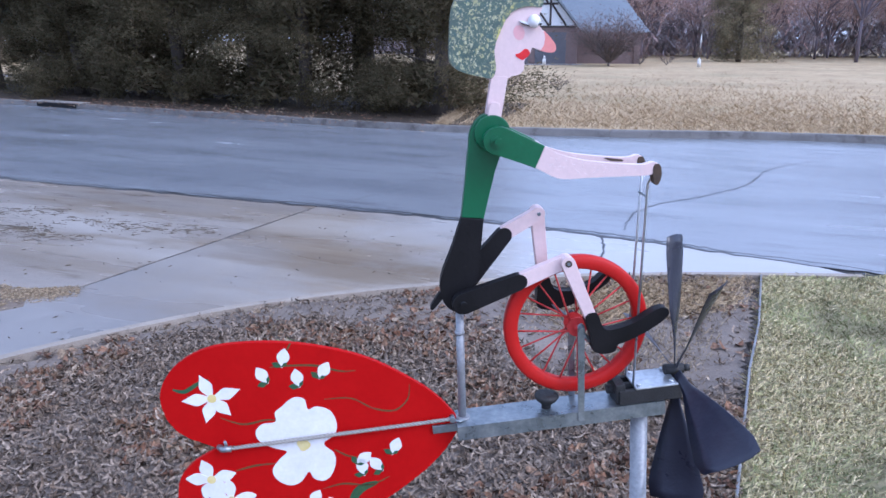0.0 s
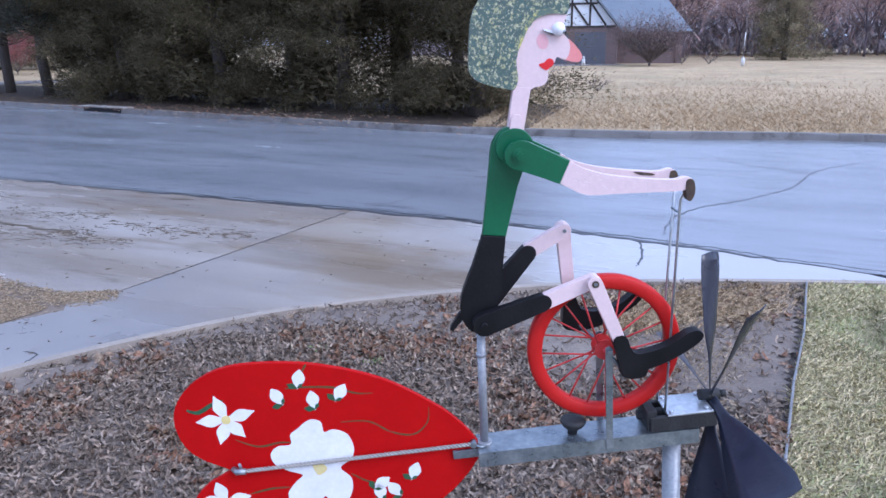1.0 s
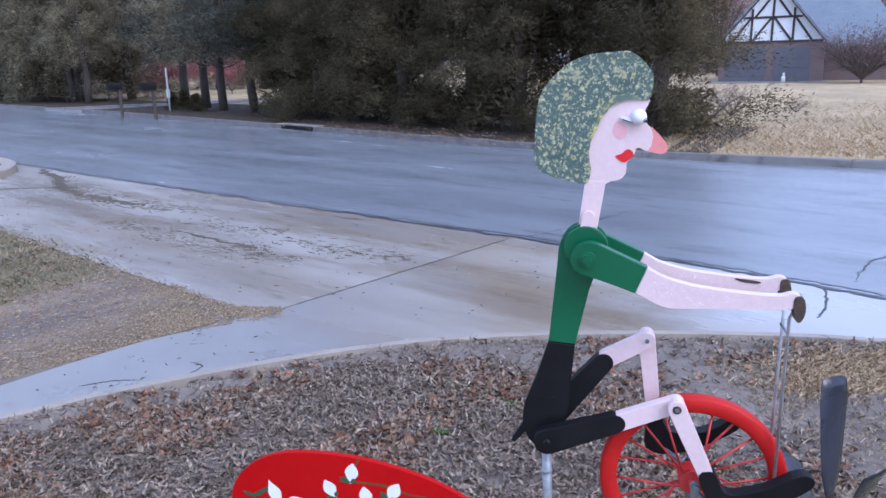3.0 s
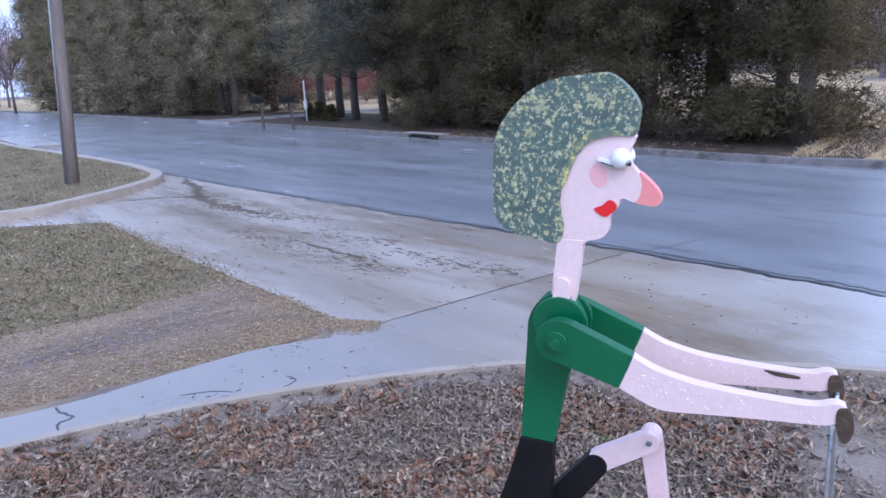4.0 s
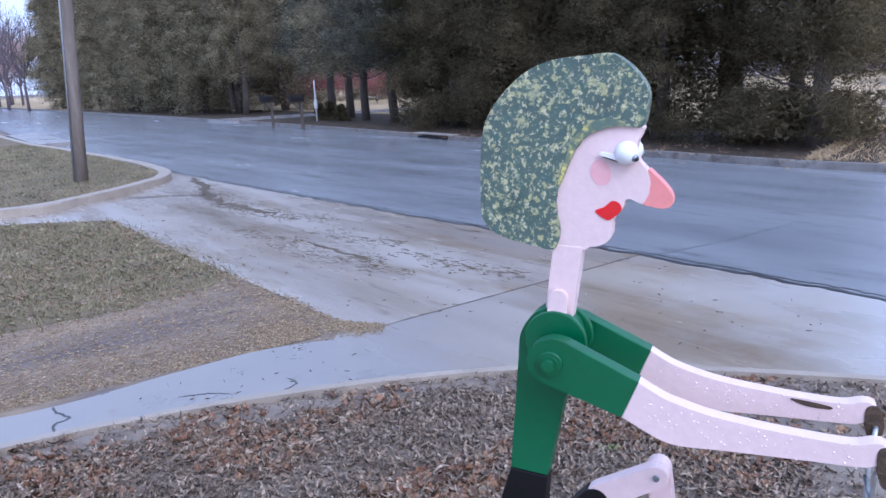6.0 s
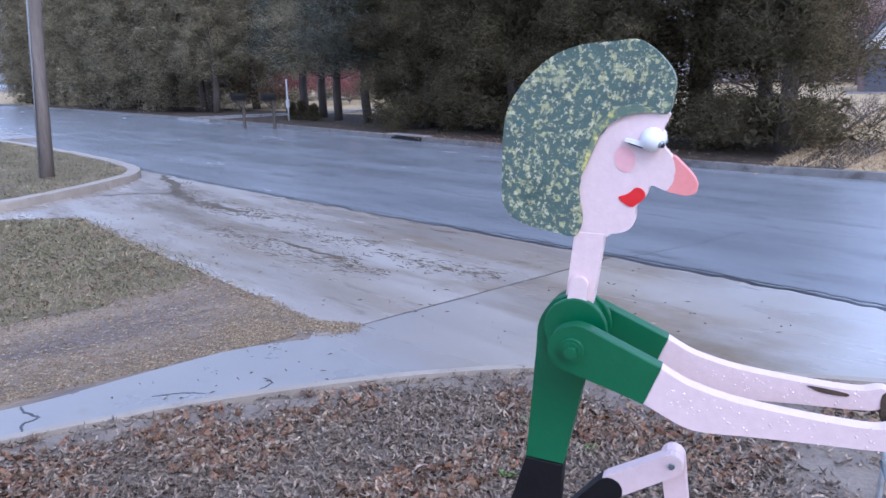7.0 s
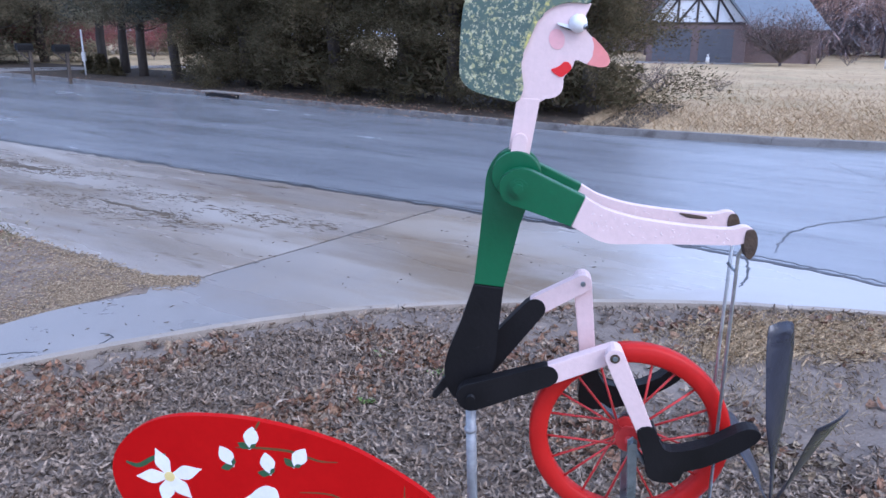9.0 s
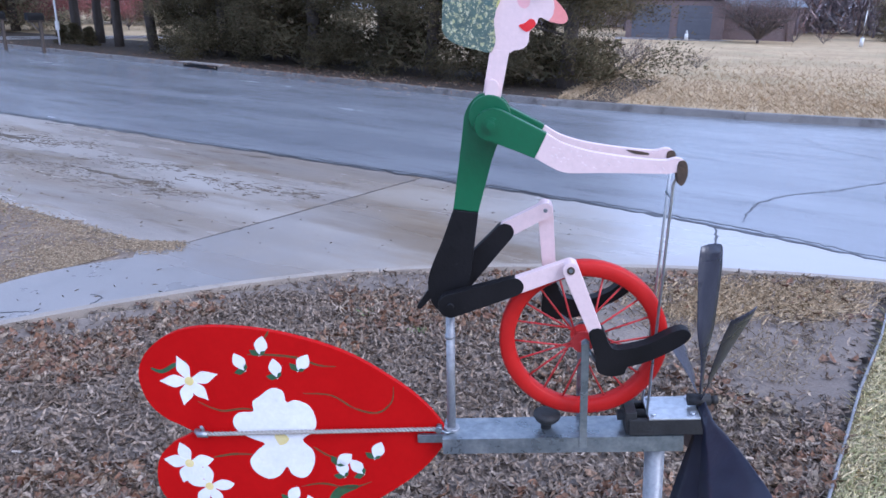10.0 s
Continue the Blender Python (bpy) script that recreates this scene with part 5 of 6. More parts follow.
def evergreen(seed, height, spread, skirt, material, label, clumps=300, per=38, size=(0.06, 0.13), stems=1):
    t = thing("cedar_tree", Matrix(), label, "tree", "roadside trees")
    r = random.Random(seed + 50)
    bm = bmesh.new()
    for s in range(stems):
        o = Vector((r.uniform(-0.5, 0.5), r.uniform(-0.4, 0.4), 0)) if stems > 1 else Vector((0, 0, 0))
        tube(bm, [o + Vector((0.06 * math.sin(i * 1.7 + s), 0.05 * math.cos(i * 2.1), -0.1 + height * 0.9 * i / 7)) for i in range(8)], [0.17 * (1 - i / 8.5) + 0.02 for i in range(8)], 9)
        for i in range(16):
            z = max(0.9, skirt * 0.75) + (height * 0.8 - skirt * 0.75) * r.random()
            a, l = r.uniform(0, 6.3), spread * r.uniform(0.35, 0.75) * (1 - z / height)
            tube(bm, [o + Vector((0, 0, z)), o + Vector((math.cos(a) * l * 0.5, math.sin(a) * l * 0.5, z + 0.1 * l)), o + Vector((math.cos(a) * l, math.sin(a) * l, z + 0.35 * l))], [0.035, 0.022, 0.01], 5)
    part("trunk", bm, BARK, t)
    v, f, ways = spray_mass(seed, height, spread, skirt, clumps, per, size, gaps=seed in (1, 3))
    crown = foliage("crown", v, f, ways, material)
    crown.parent = t
    return t


def far_side(run, back):
    """A place so far along the far kerb (in metres, from its start near the field) and so far behind it."""
    acc = 0.0
    for a, b in zip(FAR_EDGE[18:], FAR_EDGE[19:]):
        d = math.dist(a, b)
        if acc + d >= run:
            s = (run - acc) / d
            t = (Vector(b) - Vector(a)).normalized()
            return Vector(a) + (Vector(b) - Vector(a)) * s + Vector((t.y, -t.x)) * back
        acc += d
    return Vector(FAR_EDGE[-1])


LOW = "dense dark olive cedar with branches down to the ground"
HIGH = "tall dark cedar with a bare lower trunk"
kinds = [
    evergreen(1, 9.0, 2.5, 0.15, NEEDLE, LOW, 330, 430, (0.045, 0.10)),
    evergreen(2, 10.0, 2.8, 0.1, NEEDLE, LOW, 350, 430, (0.045, 0.10)),
    evergreen(3, 8.2, 2.3, 0.15, NEEDLE, LOW, 310, 430, (0.045, 0.10)),
    evergreen(4, 10.5, 2.8, 2.1, NEEDLE_H, HIGH, 260, 190, (0.08, 0.17), 1),
    evergreen(5, 10.0, 2.8, 2.1, NEEDLE_B, "tall blue-grey cedar with high branches", 260, 190, (0.08, 0.17), 1),
    evergreen(6, 11.0, 3.0, 1.6, NEEDLE_H, HIGH, 260, 160, (0.10, 0.22), 2),
    evergreen(7, 9.6, 2.8, 0.15, NEEDLE_H, LOW, 260, 130, (0.10, 0.2)),
]
# run along the kerb, distance behind it, kind, size
ROW = [(0.2, 2.4, 2, 1.0), (1.9, 4.2, 0, 0.95), (4.3, 2.5, 1, 0.95), (6.6, 3.2, 0, 1.05), (8.8, 2.5, 2, 1.1), (11.0, 3.1, 1, 1.0), (13.2, 2.6, 0, 1.0),
       (15.4, 3.4, 1, 1.05), (17.6, 2.8, 4, 1.0)]
ROW += [(20.2, 3.0, 3, 1.0), (23.0, 3.8, 3, 1.05), (27.0, 5.0, 4, 1.15), (33.5, 3.0, 3, 1.0),
       (36.5, 3.6, 5, 1.05), (39.5, 2.8, 6, 1.1), (43, 3.4, 5, 1.1), (46.5, 2.8, 6, 1.15), (50, 3.4, 5, 1.1), (54, 2.8, 6, 1.1), (58, 3.4, 6, 1.2), (62, 3.0, 5, 1.1), (66, 2.6, 6, 1.15), (70, 2.2, 5, 1.1), (75, 1.8, 6, 1.1), (80, 1.8, 5, 1.1)]
ROW += [(4.4, 6.0, 5, 1.05), (7.8, 5.8, 5, 1.0), (12.4, 5.8, 6, 1.1), (17.0, 6.2, 5, 1.05), (36, 6.5, 6, 1.2), (42, 6.5, 5, 1.2), (49, 6.5, 6, 1.2), (56, 6.5, 5, 1.2)]
AFAR = [(-19, 60, 6), (-15, 62, 6), (-11, 60, 6), (-7.5, 62, 6), (-4, 60, 6), (0, 61, 6), (47, 42, 6)]
tr = random.Random(8)
used = set()
for run, back, k, size in ROW:
    p = far_side(run + 0.6, back)
    m = Matrix.Translation((p.x, p.y, 0.1)) @ Matrix.Rotation(tr.uniform(0, 6.3), 4, "Z") @ Matrix.Scale(size, 4)
    if k in used:
        copy_thing(kinds[k], m)
    else:
        used.add(k)
        kinds[k].matrix_world = m
for x, y, k in AFAR:
    copy_thing(kinds[k], Matrix.Translation((x, y, 0.0)) @ Matrix.Rotation(tr.uniform(0, 6.3), 4, "Z") @ Matrix.Scale(tr.uniform(1.0, 1.25), 4))


def bare_tree(name, seed, height, spread, material, label, limbs=7, leaves=None, leaf_n=0, thick=0.05, low=0.12):
    """A leafless crown of forking limbs and twigs, some with rusty leaves left on."""
    r = random.Random(seed)
    t = thing(name, Matrix(), label, "shrub" if height < 3 else "tree")
    wood, tips = bmesh.new(), []

    def grow(p, d, length, rad, depth):
        q = p + d * length * 0.5 + Vector((r.gauss(0, 0.06), r.gauss(0, 0.06), 0)) * length
        e = q + (d + Vector((r.gauss(0, 0.2), r.gauss(0, 0.2), 0.08))).normalized() * length * 0.5
        tube(wood, [p, q, e], [rad, rad * 0.8, rad * 0.6], 6 if depth < 2 else 4, caps=False)
        tips.append(e)
        if depth < 4:
            for _ in range(3 if depth < 3 else 2):
                grow(e if r.random() < 0.6 else q, (d + Vector((r.gauss(0, 0.55), r.gauss(0, 0.55), r.gauss(0.12, 0.3)))).normalized(), length * r.uniform(0.6, 0.85), rad * 0.55, depth + 1)

    for i in range(limbs):
        a = 2 * math.pi * (i + r.random() * 0.5) / limbs
        d = Vector((math.cos(a) * spread, math.sin(a) * spread, 1)).normalized()
        grow(Vector((0, 0, height * low)), d, height * 0.33, thick * height * 0.3, 1)
    tube(wood, [(0, 0, -0.1), (0, 0, height * low * 0.6), (0, 0, height * low + 0.02)], [thick * height * 0.5, thick * height * 0.42, thick * height * 0.3], 9)
    part("trunk", wood, material, t)
    if leaves:
        verts, faces = [], []
        for _ in range(leaf_n):
            c = r.choice(tips) + Vector((r.gauss(0, 0.07), r.gauss(0, 0.07), r.gauss(0, 0.06))) * height
            d, s = Vector((r.gauss(0, 1), r.gauss(0, 1), r.gauss(0, 1))).normalized(), Vector((r.gauss(0, 1), r.gauss(0, 1), r.gauss(0, 1))).normalized()
            k, l = len(verts), r.uniform(0.008, 0.02) * height
            verts += [c, c + d * l + s * l * 0.4, c + d * l * 2, c + d * l - s * l * 0.4]
            faces += [(k, k + 1, k + 2, k + 3)]
        ob = new("crown", pool("crown", verts, faces, leaves))
        ob.parent = t
    return t


def put(t, x, y, z=0.1, turn=0.0, size=1.0):
    t.matrix_world = Matrix.Translation((x, y, z)) @ Matrix.Rotation(turn, 4, "Z") @ Matrix.Scale(size, 4)
    return t


# ---- half-timbered house beyond the field ----
H = Matrix.Translation((32.1, 42.8, 0.1)) @ Matrix.Rotation(math.atan2(-0.61, 0.79), 4, "Z")
house = thing("house", H, "brick house with grey roof and white half-timbered gable", "house")
bm = bmesh.new()
box(bm, -6.3, 0.0, 0.0, 0.25, -0.2, 2.45)
box(bm, -0.25, 0.0, 0.25, 9.0, -0.2, 2.45)
box(bm, -6.3, -6.05, 0.25, 9.0, -0.2, 2.45)
part("garage_wall", bm, BRICK, house)
bm = bmesh.new()
box(bm, 0.003, 4.4, 1.5, 1.75, -0.2, 2.2)
box(bm, 4.15, 4.4, 1.75, 9.0, -0.2, 2.2)
box(bm, -6.3, 4.4, 9.003, 9.25, -0.2, 2.2)
part("brick_wall", bm, BRICK, house)
bm = bmesh.new()
board(bm, [(-6.3, 2.452), (0.0, 2.452), (-3.15, 6.2)], 0.0, 0.2)
gable = part("gable", bm, STUCCO, house, "white stucco gable")


def beam_piece(p, q, w=0.14):
    bm = bmesh.new()
    a, b = Vector(p), Vector(q)
    s = (b - a).normalized()
    o = Vector((-s.y, s.x)) * w / 2
    board(bm, [tuple(a + o), tuple(b + o), tuple(b - o), tuple(a - o)], -0.05, -0.002)
    part("timber", bm, TIMBER, gable)


for p, q in (((-6.2, 2.52), (-0.1, 2.52)), ((-4.9, 4.05), (-1.4, 4.05)), ((-3.15, 2.6), (-3.15, 5.9)), ((-4.4, 2.6), (-4.4, 4.6)), ((-1.9, 2.6), (-1.9, 4.6)),
             ((-4.3, 2.6), (-3.25, 4.0)), ((-2.0, 2.6), (-3.05, 4.0)), ((-5.5, 2.6), (-4.5, 4.0)), ((-0.8, 2.6), (-1.8, 4.0)), ((-4.2, 4.1), (-3.25, 5.4)), ((-2.1, 4.1), (-3.05, 5.4))):
    beam_piece(p, q)
for x0, x1, z1, wdt in ((-5.9, -3.4, 2.15, 4), (-2.9, -0.75, 2.15, 4)):
    bm = bmesh.new()
    box(bm, x0, x1, -0.03, -0.005, 0.0, z1, 0.01)
    for i in range(1, 4):
        box(bm, x0 + 0.06, x1 - 0.06, -0.045, -0.03, z1 * i / 4 - 0.21, z1 * i / 4 + 0.21, 0.01)
    part("garage_door", bm, DOORGREY, house, "dull grey panelled garage door")
bm = bmesh.new()
board(bm, [(-6.75, 2.25), (-3.15, 6.5), (0.45, 2.25), (0.30, 2.2), (-3.15, 6.28), (-6.60, 2.2)], -0.45, 8.0)
part("gable_roof", bm, SHINGLE, house)
bm = bmesh.new()
vs = [bm.verts.new(p) for p in ((-3.0, 0.9, 2.15), (5.0, 0.9, 2.15), (5.0, 9.8, 2.15), (-6.8, 9.8, 2.15), (-3.1, 5.4, 6.6), (1.6, 5.4, 6.6))]
for f in ((0, 1, 5, 4), (1, 2, 5), (2, 3, 4, 5), (3, 0, 4), (3, 2, 1, 0)):
    bm.faces.new([vs[i] for i in f])
part("main_roof", bm, SHINGLE, house)
for x in (1.6, 3.2):
    bm = bmesh.new()
    box(bm, x - 0.55, x + 0.55, 1.46, 1.497, 0.8, 1.9, 0.01)
    w = part("window", bm, TIMBER, house)
    bm = bmesh.new()
    for s in (-0.25, 0.25):
        box(bm, x + s - 0.21, x + s + 0.21, 1.44, 1.455, 0.88, 1.82)
    part("pane", bm, GLASS, w)
bm = bmesh.new()
tube(bm, [(4.0, 1.42, 0.0), (4.0, 1.42, 2.1)], 0.05, 8)
part("downpipe", bm, BRICK, house)
bm = bmesh.new()
slab(bm, [(24.6, 43.4), (30.5, 40.9), (32.6, 42.2), (26.4, 46.8)], 0.05, 0.115)
tagged(new("house_drive", mesh_of("house_drive", bm, WALKWAY)), "pale concrete drive before the garage", "driveway", kind="structure")
bm = bmesh.new()
tube(bm, [(0, 0, 0), (0, 0, 0.42)], [0.13, 0.11], 12)
tube(bm, [(0, 0, 0.42), (0, 0, 0.62)], [0.07, 0.06], 10)
ob = tagged(new("utility_stub", mesh_of("utility_stub", bm, PALE)), "short white utility stub in the lawn", "stub")
ob.location = (28.6, 41.6, 0.1)

put(bare_tree("bare_bush", 11, 4.3, 1.1, TWIG, "rounded leafless purple-grey bush before the house", 34, TWIGLET, 5200, 0.045, 0.05), 31.6, 38.6, 0.1, 0.4)
put(bare_tree("bare_bush", 12, 1.5, 1.1, TWIG, "low rusty leafless bush by the brick wall", 9, RUST, 900, 0.04, 0.05), 34.4, 38.8, 0.1, 1.4)
put(bare_tree("bare_bush", 13, 1.2, 1.1, TWIG, "low rusty leafless bush by the brick wall", 9, RUST, 900, 0.04, 0.05), 35.8, 37.8, 0.1, 2.0)
put(bare_tree("dry_shrub", 14, 0.75, 1.2, TWIG, "small dry leafless shrub at the field edge", 12, RUST, 60, 0.03, 0.02), 14.6, 20.0, 0.1, 0.3)
put(bare_tree("dry_shrub", 15, 1.7, 0.9, TWIG, "tangled dry brush beside the cedars", 12, RUST, 300, 0.03, 0.02), 10.9, 18.4, 0.1, 0.9)
put(bare_tree("dry_shrub", 16, 1.4, 1.0, TWIG, "tangled dry brush beside the cedars", 12, RUST, 240, 0.03, 0.02), 12.2, 19.6, 0.1, 2.1)

# guarded sapling in the field
sap = thing("sapling", Matrix.Translation((35.4, 34.5, 0.1)), "thin young sapling with a white trunk guard", "tree")
bm = bmesh.new()
tube(bm, [(0, 0, 0), (0, 0, 0.5)], 0.11, 10)
tube(bm, [(0, 0, 0.5), (0.01, 0, 2.0)], 0.035, 10)
part("trunk_guard", bm, PALE, sap)
bm = bmesh.new()
tube(bm, [(0, 0, 0.6), (0.03, 0, 1.8), (0, 0, 3.6)], [0.05, 0.04, 0.015], 8)
for i in range(9):
    a, z = i * 2.4, 1.7 + 0.2 * i
    tube(bm, [(0, 0, z), (math.cos(a) * 0.3, math.sin(a) * 0.3, z + 0.35), (math.cos(a) * 0.45, math.sin(a) * 0.45, z + 0.8)], [0.015, 0.01, 0.005], 5)
part("trunk", bm, TWIG, sap)

# woods behind the field and down the street
wr = random.Random(31)
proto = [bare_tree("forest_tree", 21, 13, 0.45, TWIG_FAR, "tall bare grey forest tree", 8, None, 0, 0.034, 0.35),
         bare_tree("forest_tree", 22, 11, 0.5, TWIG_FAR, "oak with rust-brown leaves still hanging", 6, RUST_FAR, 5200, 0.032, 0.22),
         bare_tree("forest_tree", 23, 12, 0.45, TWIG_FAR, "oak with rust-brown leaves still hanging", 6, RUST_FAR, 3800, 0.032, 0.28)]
spots = []
for i in range(34):
    f = i / 33
    spots.append((34 + 46 * f + wr.uniform(-2, 2), 66 - 40 * f + wr.uniform(-3, 3) + (8 if i % 3 == 0 else 0)))
for i in range(14):
    d = 92 + 4.5 * i
    spots.append((-0.52 * d + wr.uniform(-5, 3), 0.86 * d + wr.uniform(-3, 3)))
for i in range(8):
    spots.append((-3 - 4.5 * i + wr.uniform(-1, 1), 62 + 5 * i + wr.uniform(-2, 2)))
spots += [(54, 37), (57, 33.5), (60, 31), (63, 36)]
for i, (x, y) in enumerate(spots):
    k = wr.choice((0, 1, 1, 2, 2)) if i < 34 else wr.choice((0, 0, 0, 2))
    s = wr.uniform(0.65, 0.95) if i < 34 else wr.uniform(0.75, 1.15)
    m = Matrix.Translation((x, y, 0.0)) @ Matrix.Rotation(wr.uniform(0, 6), 4, "Z") @ Matrix.Scale(s, 4)
    if i < 3:
        proto[i].matrix_world = m
    else:
        copy_thing(proto[k], m)
# tangled far woodland closing the view
verts, faces = [], []
far_verts, far_faces = [], []
for _ in range(90000):
    f = wr.random()
    if f < 0.62:
        g = wr.random()
        x, y = 30 + 66 * g + wr.uniform(-5, 5), 88 - 60 * g + wr.uniform(-5, 5)
    else:
        g = wr.random()
        c = int(g * 26)
        cr = random.Random(c)
        x, y = -150 + 6.6 * c + cr.uniform(-3, 3) + wr.gauss(0, 2.6), 150 - 1.8 * c + cr.uniform(-8, 8)
    h = wr.random() ** 1.0 * (8.0 + 2 * math.sin(x * 0.3)) * (1.0 if f < 0.62 else 1.0)
    l, w = (wr.uniform(0.5, 1.7), wr.uniform(0.03, 0.12)) if f < 0.62 else (wr.uniform(0.4, 1.2), wr.uniform(0.02, 0.06))
    if f >= 0.62:
        h = 0.5 + abs(wr.gauss(0.45, 0.22)) * cr.uniform(6, 13)
    d = Vector((wr.gauss(0, 1.1), wr.gauss(0, 1.1), 1)).normalized()
    s = Vector((wr.gauss(0, 1), wr.gauss(0, 1), 0)).normalized() * w
    vv, ff = (verts, faces) if f < 0.62 else (far_verts, far_faces)
    p, k = Vector((x, y, h)), len(vv)
    vv += [p - s, p + s, p + d * l + s * 0.6, p + d * l - s * 0.6]
    ff.append((k, k + 1, k + 2, k + 3))
# woodland colours lifted pale, so that they hold the haze of distance
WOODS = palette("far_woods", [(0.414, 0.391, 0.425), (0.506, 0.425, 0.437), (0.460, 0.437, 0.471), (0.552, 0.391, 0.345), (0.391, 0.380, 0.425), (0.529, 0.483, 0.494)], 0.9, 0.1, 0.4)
tagged(new("far_woods", pool("far_woods", verts, faces, WOODS)), "far grey-brown winter woodland with rusty patches, haze in its colours", "woodland", kind="stuff")

WOODS_FAR = palette("bare_woods", [(0.10, 0.09, 0.105), (0.14, 0.12, 0.135), (0.12, 0.105, 0.12), (0.16, 0.12, 0.12)], 0.9, 0.1, 0.4)
tagged(new("street_woods", pool("street_woods", far_verts, far_faces, WOODS_FAR)), "far purple-grey bare woodland at the street's end", "woodland", kind="stuff")

# ---- street furniture ----
pole = thing("utility_pole", Matrix.Translation((-7.18, 13.85, 0.1)), "weathered grey wooden utility pole with conduit", "pole")
bm = bmesh.new()
tube(bm, [(0, 0, -0.3), (0.20, 0.0, 2.5), (0.38, 0.0, 5.0), (0.62, 0, 8.5)], [0.118, 0.106, 0.098, 0.085], 16)
part("shaft", bm, WOODPOLE, pole)
bm = bmesh.new()
tube(bm, [(-0.118, -0.03, 0.02), (0.085, -0.03, 2.6), (0.345, -0.03, 6.0)], 0.020, 8)
part("conduit", bm, PIPE, pole)


def mailbox(x, y, turn, post_mat, label):
    t = thing("mailbox", Matrix.Translation((x, y, 0.1)) @ Matrix.Rotation(turn, 4, "Z"), label, "mailbox", "mailboxes by the street")
    bm = bmesh.new()
    box(bm, -0.05, 0.05, -0.05, 0.05, -0.2, 1.02, 0.008)
    box(bm, -0.04, 0.04, -0.42, 0.16, 0.93, 1.0, 0.006)
    tube(bm, [(0, -0.02, 0.62), (0, -0.33, 0.93)], 0.03, 8)
    part("post", bm, post_mat, t)
    bm = bmesh.new()
    arch = [(-0.10, 1.0), (0.10, 1.0)] + [(0.10 * math.cos(math.pi * i / 10), 1.13 + 0.10 * math.sin(math.pi * i / 10)) for i in range(11)]
    board(bm, [(x * 1.05, 1.0 + (z - 1.0) * 1.05) for x, z in arch], -0.46, 0.10, 0, 0.006)
    part("box", bm, BOXBLACK, t)


mailbox(-7.3, 29.9, radians(-50), BARK, "black metal mailbox on a brown wooden post")
mailbox(-5.75, 28.3, radians(-50), BARK, "black metal mailbox on a dark wooden post")
bm = bmesh.new()
tube(bm, [(0, 0, -0.1), (0, 0, 1.75)], 0.035, 10)
box(bm, -0.07, 0.07, -0.07, 0.07, 0.55, 0.9, 0.01)
tagged(new("marker_post", mesh_of("marker_post", bm, PALE)), "slim white marker post behind the mailboxes", "post").location = (-5.9, 32.0, 0.1)
for i, (x, y, s) in enumerate(((-5.4, 32.5, 0.8), (-4.7, 31.2, 0.7), (-6.0, 33.4, 0.75))):
    v, f, ways = spray_mass(70 + i, 0.95 * s, 0.5 * s, 0.0, 60, 26, (0.08, 0.16))
    ob = tagged(foliage("low_shrub", v, f, ways, NEEDLE), "small dark evergreen shrub by the mailboxes", "shrub")
    ob.location = (x, y, 0.1)
for i, (x, y) in enumerate(((-12.2, 47.5), (-8.6, 46.5), (-5.2, 50.0))):
    put(bare_tree("red_shrub", 41 + i, 3.2, 0.9, TWIG, "rounded shrub with dull red winter leaves", 9, RED_LEAF, 9000, 0.02, 0.05), x, y, 0.1, i)
bm = bmesh.new()
slab(bm, [(-12.6, 37.6), (-10.4, 34.8), (8.0, 43.4), (8.0, 45.2)], 0.0, 0.12)
tagged(new("far_drive", mesh_of("far_drive", bm, WALKWAY)), "pale concrete drive behind the mailboxes", "driveway", kind="structure")

# storm drain mouth in the far kerb
p = far_side(11.3, -0.03)
drain = thing("storm_drain", Matrix.Translation((p.x, p.y, 0)) @ Matrix.Rotation(math.atan2(-0.815, 0.58), 4, "Z"), "dark storm drain mouth set in the far kerb", "drain")
bm = bmesh.new()
box(bm, -0.8, 0.8, 0.0, 0.03, 0.012, 0.115, 0.01)
part("mouth", bm, BOXBLACK, drain)
bm = bmesh.new()
box(bm, -1.0, 1.0, -0.01, 0.30, 0.131, 0.155, 0.01)
part("lid", bm, KERB, drain)


# ---- seams, cracks, mud and litter on the paving ----
def streak(name, pts, width, material, label, parent=None, z=0.004, wobble=0.3, seed=0, h=0.002):
    r = random.Random(seed)
    line = curve(pts, 10, False)
    lt, rt = offset_line(line, 1.0), []
    lo, hi = [], []
    for i, p in enumerate(line):
        d = Vector(lt[i]) - Vector(p)
        e = min(1.0, 6.0 * min(i, len(line) - 1 - i) / len(line) + 0.08)
        off = d * width * wobble * r.uniform(-1, 1)
        lo.append(Vector(p) + off + d * width * e * r.uniform(0.3, 0.7))
        hi.append(Vector(p) + off - d * width * e * r.uniform(0.3, 0.7))
    bm = bmesh.new()
    a = [bm.verts.new((q.x, q.y, z + h)) for q in lo]
    b = [bm.verts.new((q.x, q.y, z + h)) for q in hi]
    a0 = [bm.verts.new((q.x, q.y, z - 0.01)) for q in lo]
    b0_ = [bm.verts.new((q.x, q.y, z - 0.01)) for q in hi]
    for i in range(len(line) - 1):
        bm.faces.new((a[i], a[i + 1], b[i + 1], b[i]))
        bm.faces.new((a0[i], a0[i + 1], a[i + 1], a[i]))
        bm.faces.new((b[i], b[i + 1], b0_[i + 1], b0_[i]))
    return part(name, bm, material, parent) if parent else tagged(new(name, mesh_of(name, bm, material)), label, name.split("_")[-1], kind="structure")


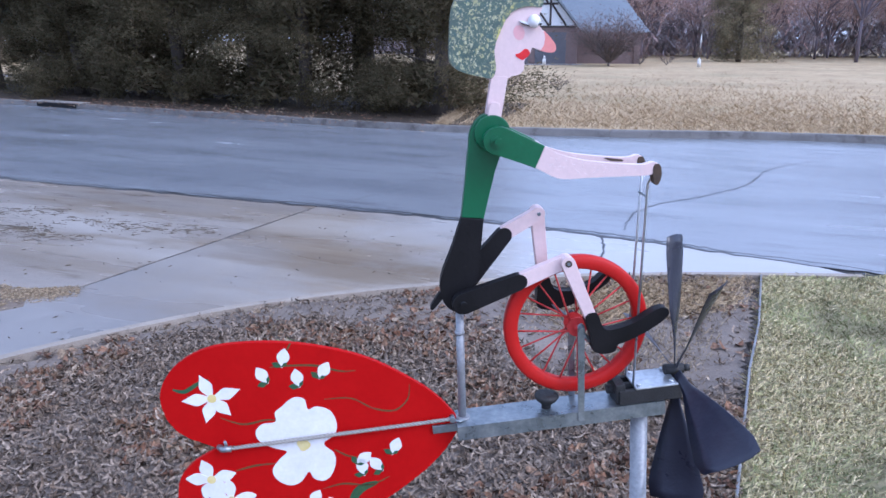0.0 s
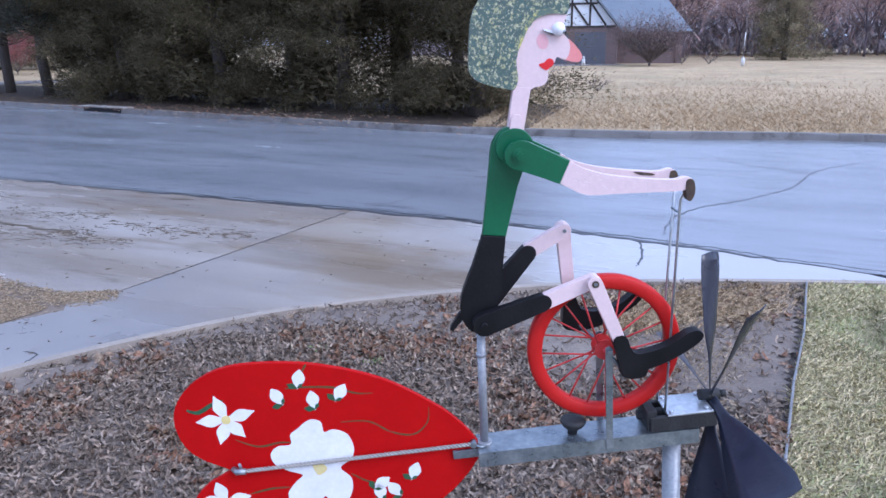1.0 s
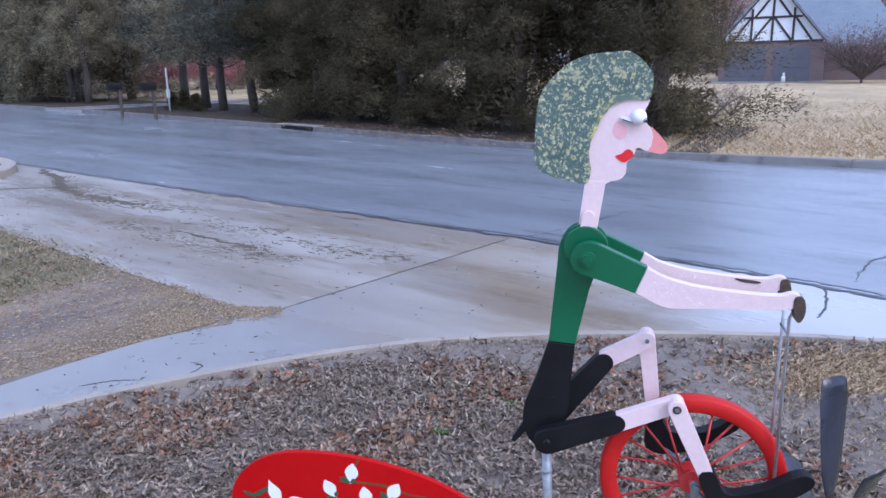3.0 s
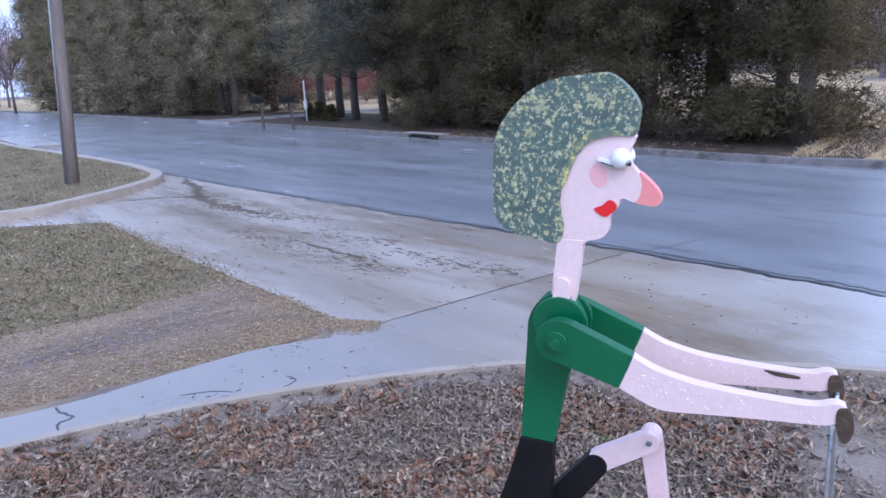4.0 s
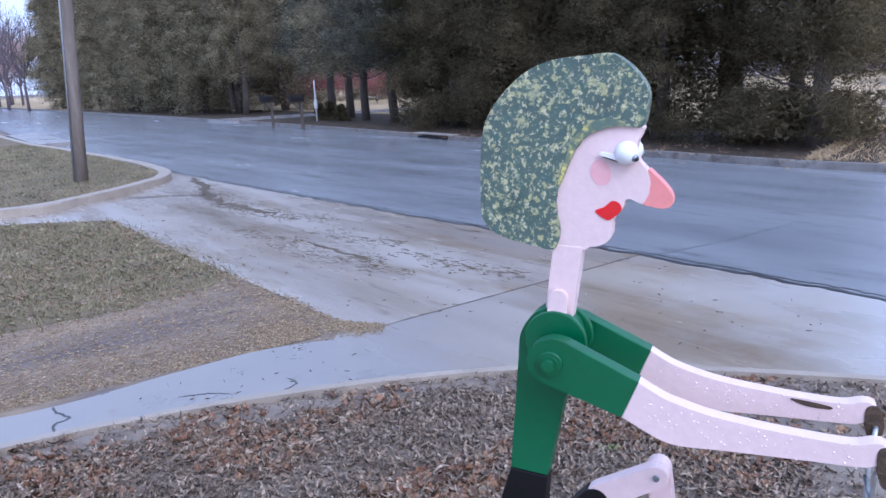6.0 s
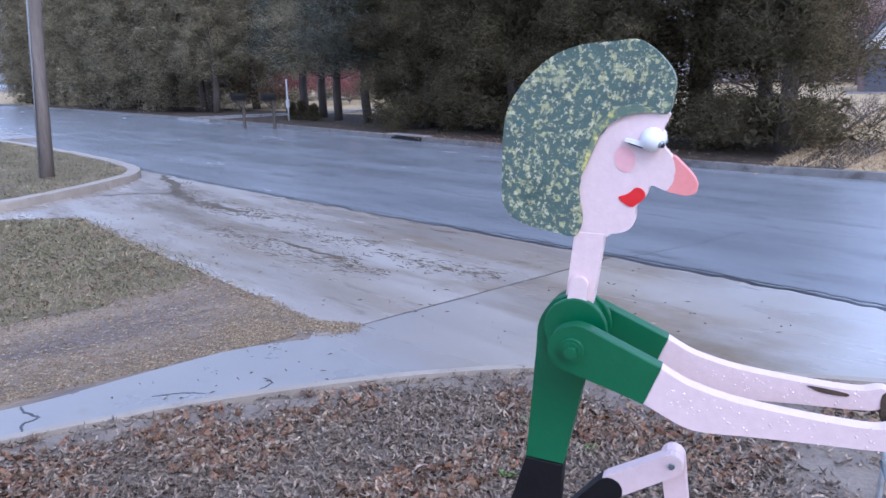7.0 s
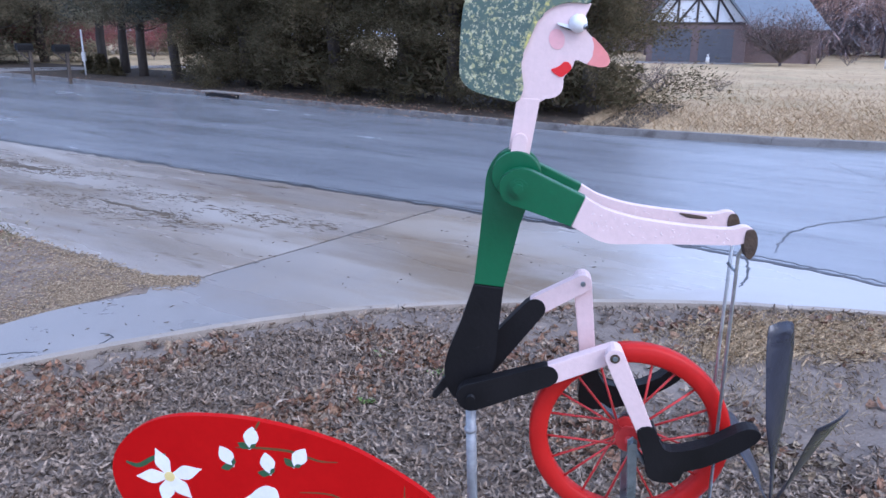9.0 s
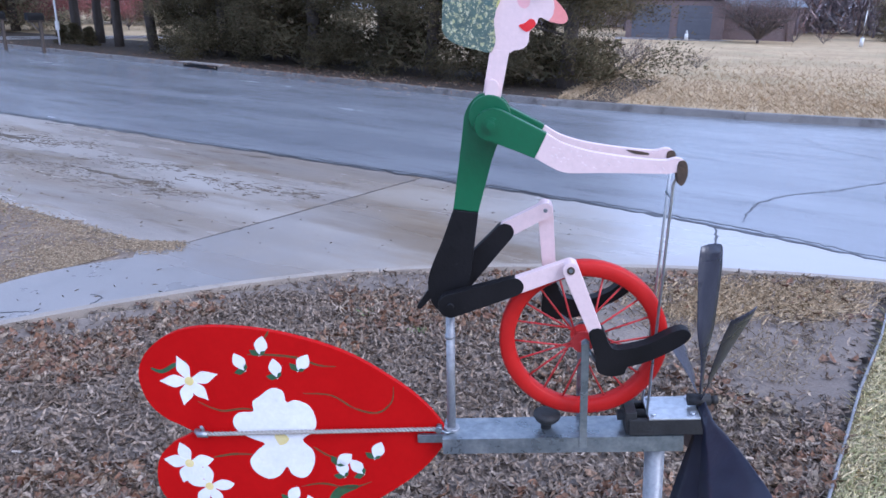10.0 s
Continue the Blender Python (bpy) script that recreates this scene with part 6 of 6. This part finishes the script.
streak("tar_seam", [p for p in NEAR_EDGE[6:40:2]], 0.065, PATCH, "", road, 0.012, 0.45, 1, 0.003)
streak("tar_seam", [(x + 0.09, y + 0.11) for x, y in NEAR_EDGE[6:40:2]], 0.03, PATCH, "", road, 0.0, 0.9, 8, 0.002)
streak("crack", [(4.5, 4.5), (5.0, 4.97), (5.6, 5.25), (6.4, 5.36), (7.5, 5.68), (8.7, 6.35), (10.2, 6.6)], 0.022, PATCH, "", road, 0.0, 0.8, 2, 0.002)
streak("crack", [(8.5, 6.2), (8.2, 7.4), (8.6, 8.5)], 0.011, PATCH, "", road, 0.0, 0.9, 3, 0.002)
streak("crack", [(2.2, 6.75), (3.2, 7.3), (4.3, 8.1)], 0.011, PATCH, "", road, 0.0, 0.9, 4, 0.002)
streak("crack", [(3.6, 3.75), (3.9, 4.05), (4.15, 4.45)], 0.02, PATCH, "", driveway, 0.012, 0.4, 5, 0.001)
MUDLINES = []
for i, (p, q, w) in enumerate((((-4.6, 13.6), (-4.0, 11.9), 0.16), ((-4.15, 12.1), (-2.9, 10.6), 0.2), ((-2.6, 10.4), (-1.4, 9.2), 0.14), ((-3.6, 11.0), (-2.0, 9.4), 0.1), ((-1.5, 8.6), (-0.4, 7.6), 0.15),
                               ((-1.9, 7.9), (-0.5, 6.7), 0.16), ((-0.4, 7.3), (0.9, 6.1), 0.12), ((-0.9, 7.2), (-0.2, 6.3), 0.09), ((-2.6, 8.9), (-1.6, 8.0), 0.1))):
    MUDLINES.append((p, q, w))
verts, faces = [], []
for p, q, w in MUDLINES:
    p, q = Vector(p), Vector(q)
    d = (q - p).normalized()
    s = Vector((-d.y, d.x))
    for _ in range(int(150 * (q - p).length)):
        f = wr.random()
        o = p + (q - p) * f + s * wr.gauss(0, w * 0.9) + s * 0.06 * math.sin(f * 9)
        l, b, a = 0.008 + 0.10 * wr.random() ** 2.6, wr.uniform(0.002, 0.010), wr.gauss(0, 0.3)
        e = d * math.cos(a) + s * math.sin(a)
        g = Vector((-e.y, e.x))
        k = len(verts)
        for u, v, z in ((-1, 0, 0.0), (-0.3, -1, 0.0), (0.5, -0.8, 0.0), (1, 0, 0.0), (0.4, 0.9, 0.0), (-0.5, 0.8, 0.0), (0, 0, 0.006)):
            t = o + e * l * u + g * b * v
            verts.append((t.x, t.y, 0.0115 + z))
        faces += [(k + n, k + (n + 1) % 6, k + 6) for n in range(6)]
tagged(new("mud_crumbs", pool("mud_crumbs", verts, faces, MUD)), "dark mud crumbs and wet litter on the driveway", "mud", kind="stuff")
for i, (pts, w) in enumerate((([(-5.25, 14.7), (-4.75, 13.7), (-4.2, 12.5), (-3.9, 11.8)], 0.14), ([(-4.3, 12.4), (-3.6, 11.3), (-2.9, 10.5), (-2.3, 9.9)], 0.13), ([(-5.5, 12.0), (-4.8, 12.2), (-4.1, 12.0)], 0.10), ([(-1.5, 8.0), (-1.0, 7.4), (-0.6, 7.0)], 0.05))):
    streak("mud_streak", pts, w, MUD, "", driveway, 0.012, 0.5, 70 + i, 0.003)
streak("joint", [J0, (0.95, 5.83), J1], 0.014, PATCH, "", driveway, 0.012, 0.2, 60, 0.001)
streak("crack", [(-0.78, 3.72), (-0.72, 3.82), (-0.80, 3.90)], 0.010, PATCH, "", walkway, 0.021, 0.5, 42, 0.001)
streak("crack", [(-1.42, 3.66), (-1.25, 3.70), (-1.10, 3.68)], 0.010, PATCH, "", walkway, 0.021, 0.6, 43, 0.001)
streak("crack", [(-1.95, 3.22), (-2.02, 3.33), (-1.98, 3.42), (-2.10, 3.50), (-2.16, 3.58)], 0.016, PATCH, "", walkway, 0.021, 0.35, 41, 0.001)

verts, faces = [], []
for _ in range(1300):
    run = wr.gauss(6.5, 3.0) if wr.random() < 0.7 else wr.uniform(0, 26)
    p = far_side(max(0.0, run), wr.uniform(-0.35, 1.3) if wr.random() < 0.75 else wr.uniform(-0.8, 0.0))
    a, l, z = wr.uniform(0, 6.3), wr.uniform(0.03, 0.07), 0.15 if wr.random() < 0.7 else 0.02
    k = len(verts)
    verts += [(p.x - l * math.cos(a), p.y - l * math.sin(a), z), (p.x + l * 0.4 * math.sin(a), p.y - l * 0.4 * math.cos(a), z + 0.02), (p.x + l * math.cos(a), p.y + l * math.sin(a), z + 0.025), (p.x - l * 0.4 * math.sin(a), p.y + l * 0.4 * math.cos(a), z + 0.01)]
    faces.append((k, k + 1, k + 2, k + 3))
tagged(new("kerb_leaves", pool("kerb_leaves", verts, faces, LEAF)), "brown leaves gathered under the cedars along the kerb", "leaves", kind="stuff")


def field_spot(r):
    run, back = max(-0.5, r.gauss(6.0, 4.5)) + 0.3 * r.random(), 0.25 + r.expovariate(0.22)
    a, b = Vector((6.6, 12.1)), Vector((13.2, 7.2))
    d = (b - a).normalized()
    o = a + (b - a) * run / 8.2 + Vector((-d.y, d.x)) * back
    return o.x, o.y


tufts("field_grass", 22000, field_spot, (0.04, 0.12), FIELD_STRAW, "tufted straw-coloured dormant field grass", 0.1, 1.8, 0.0045)
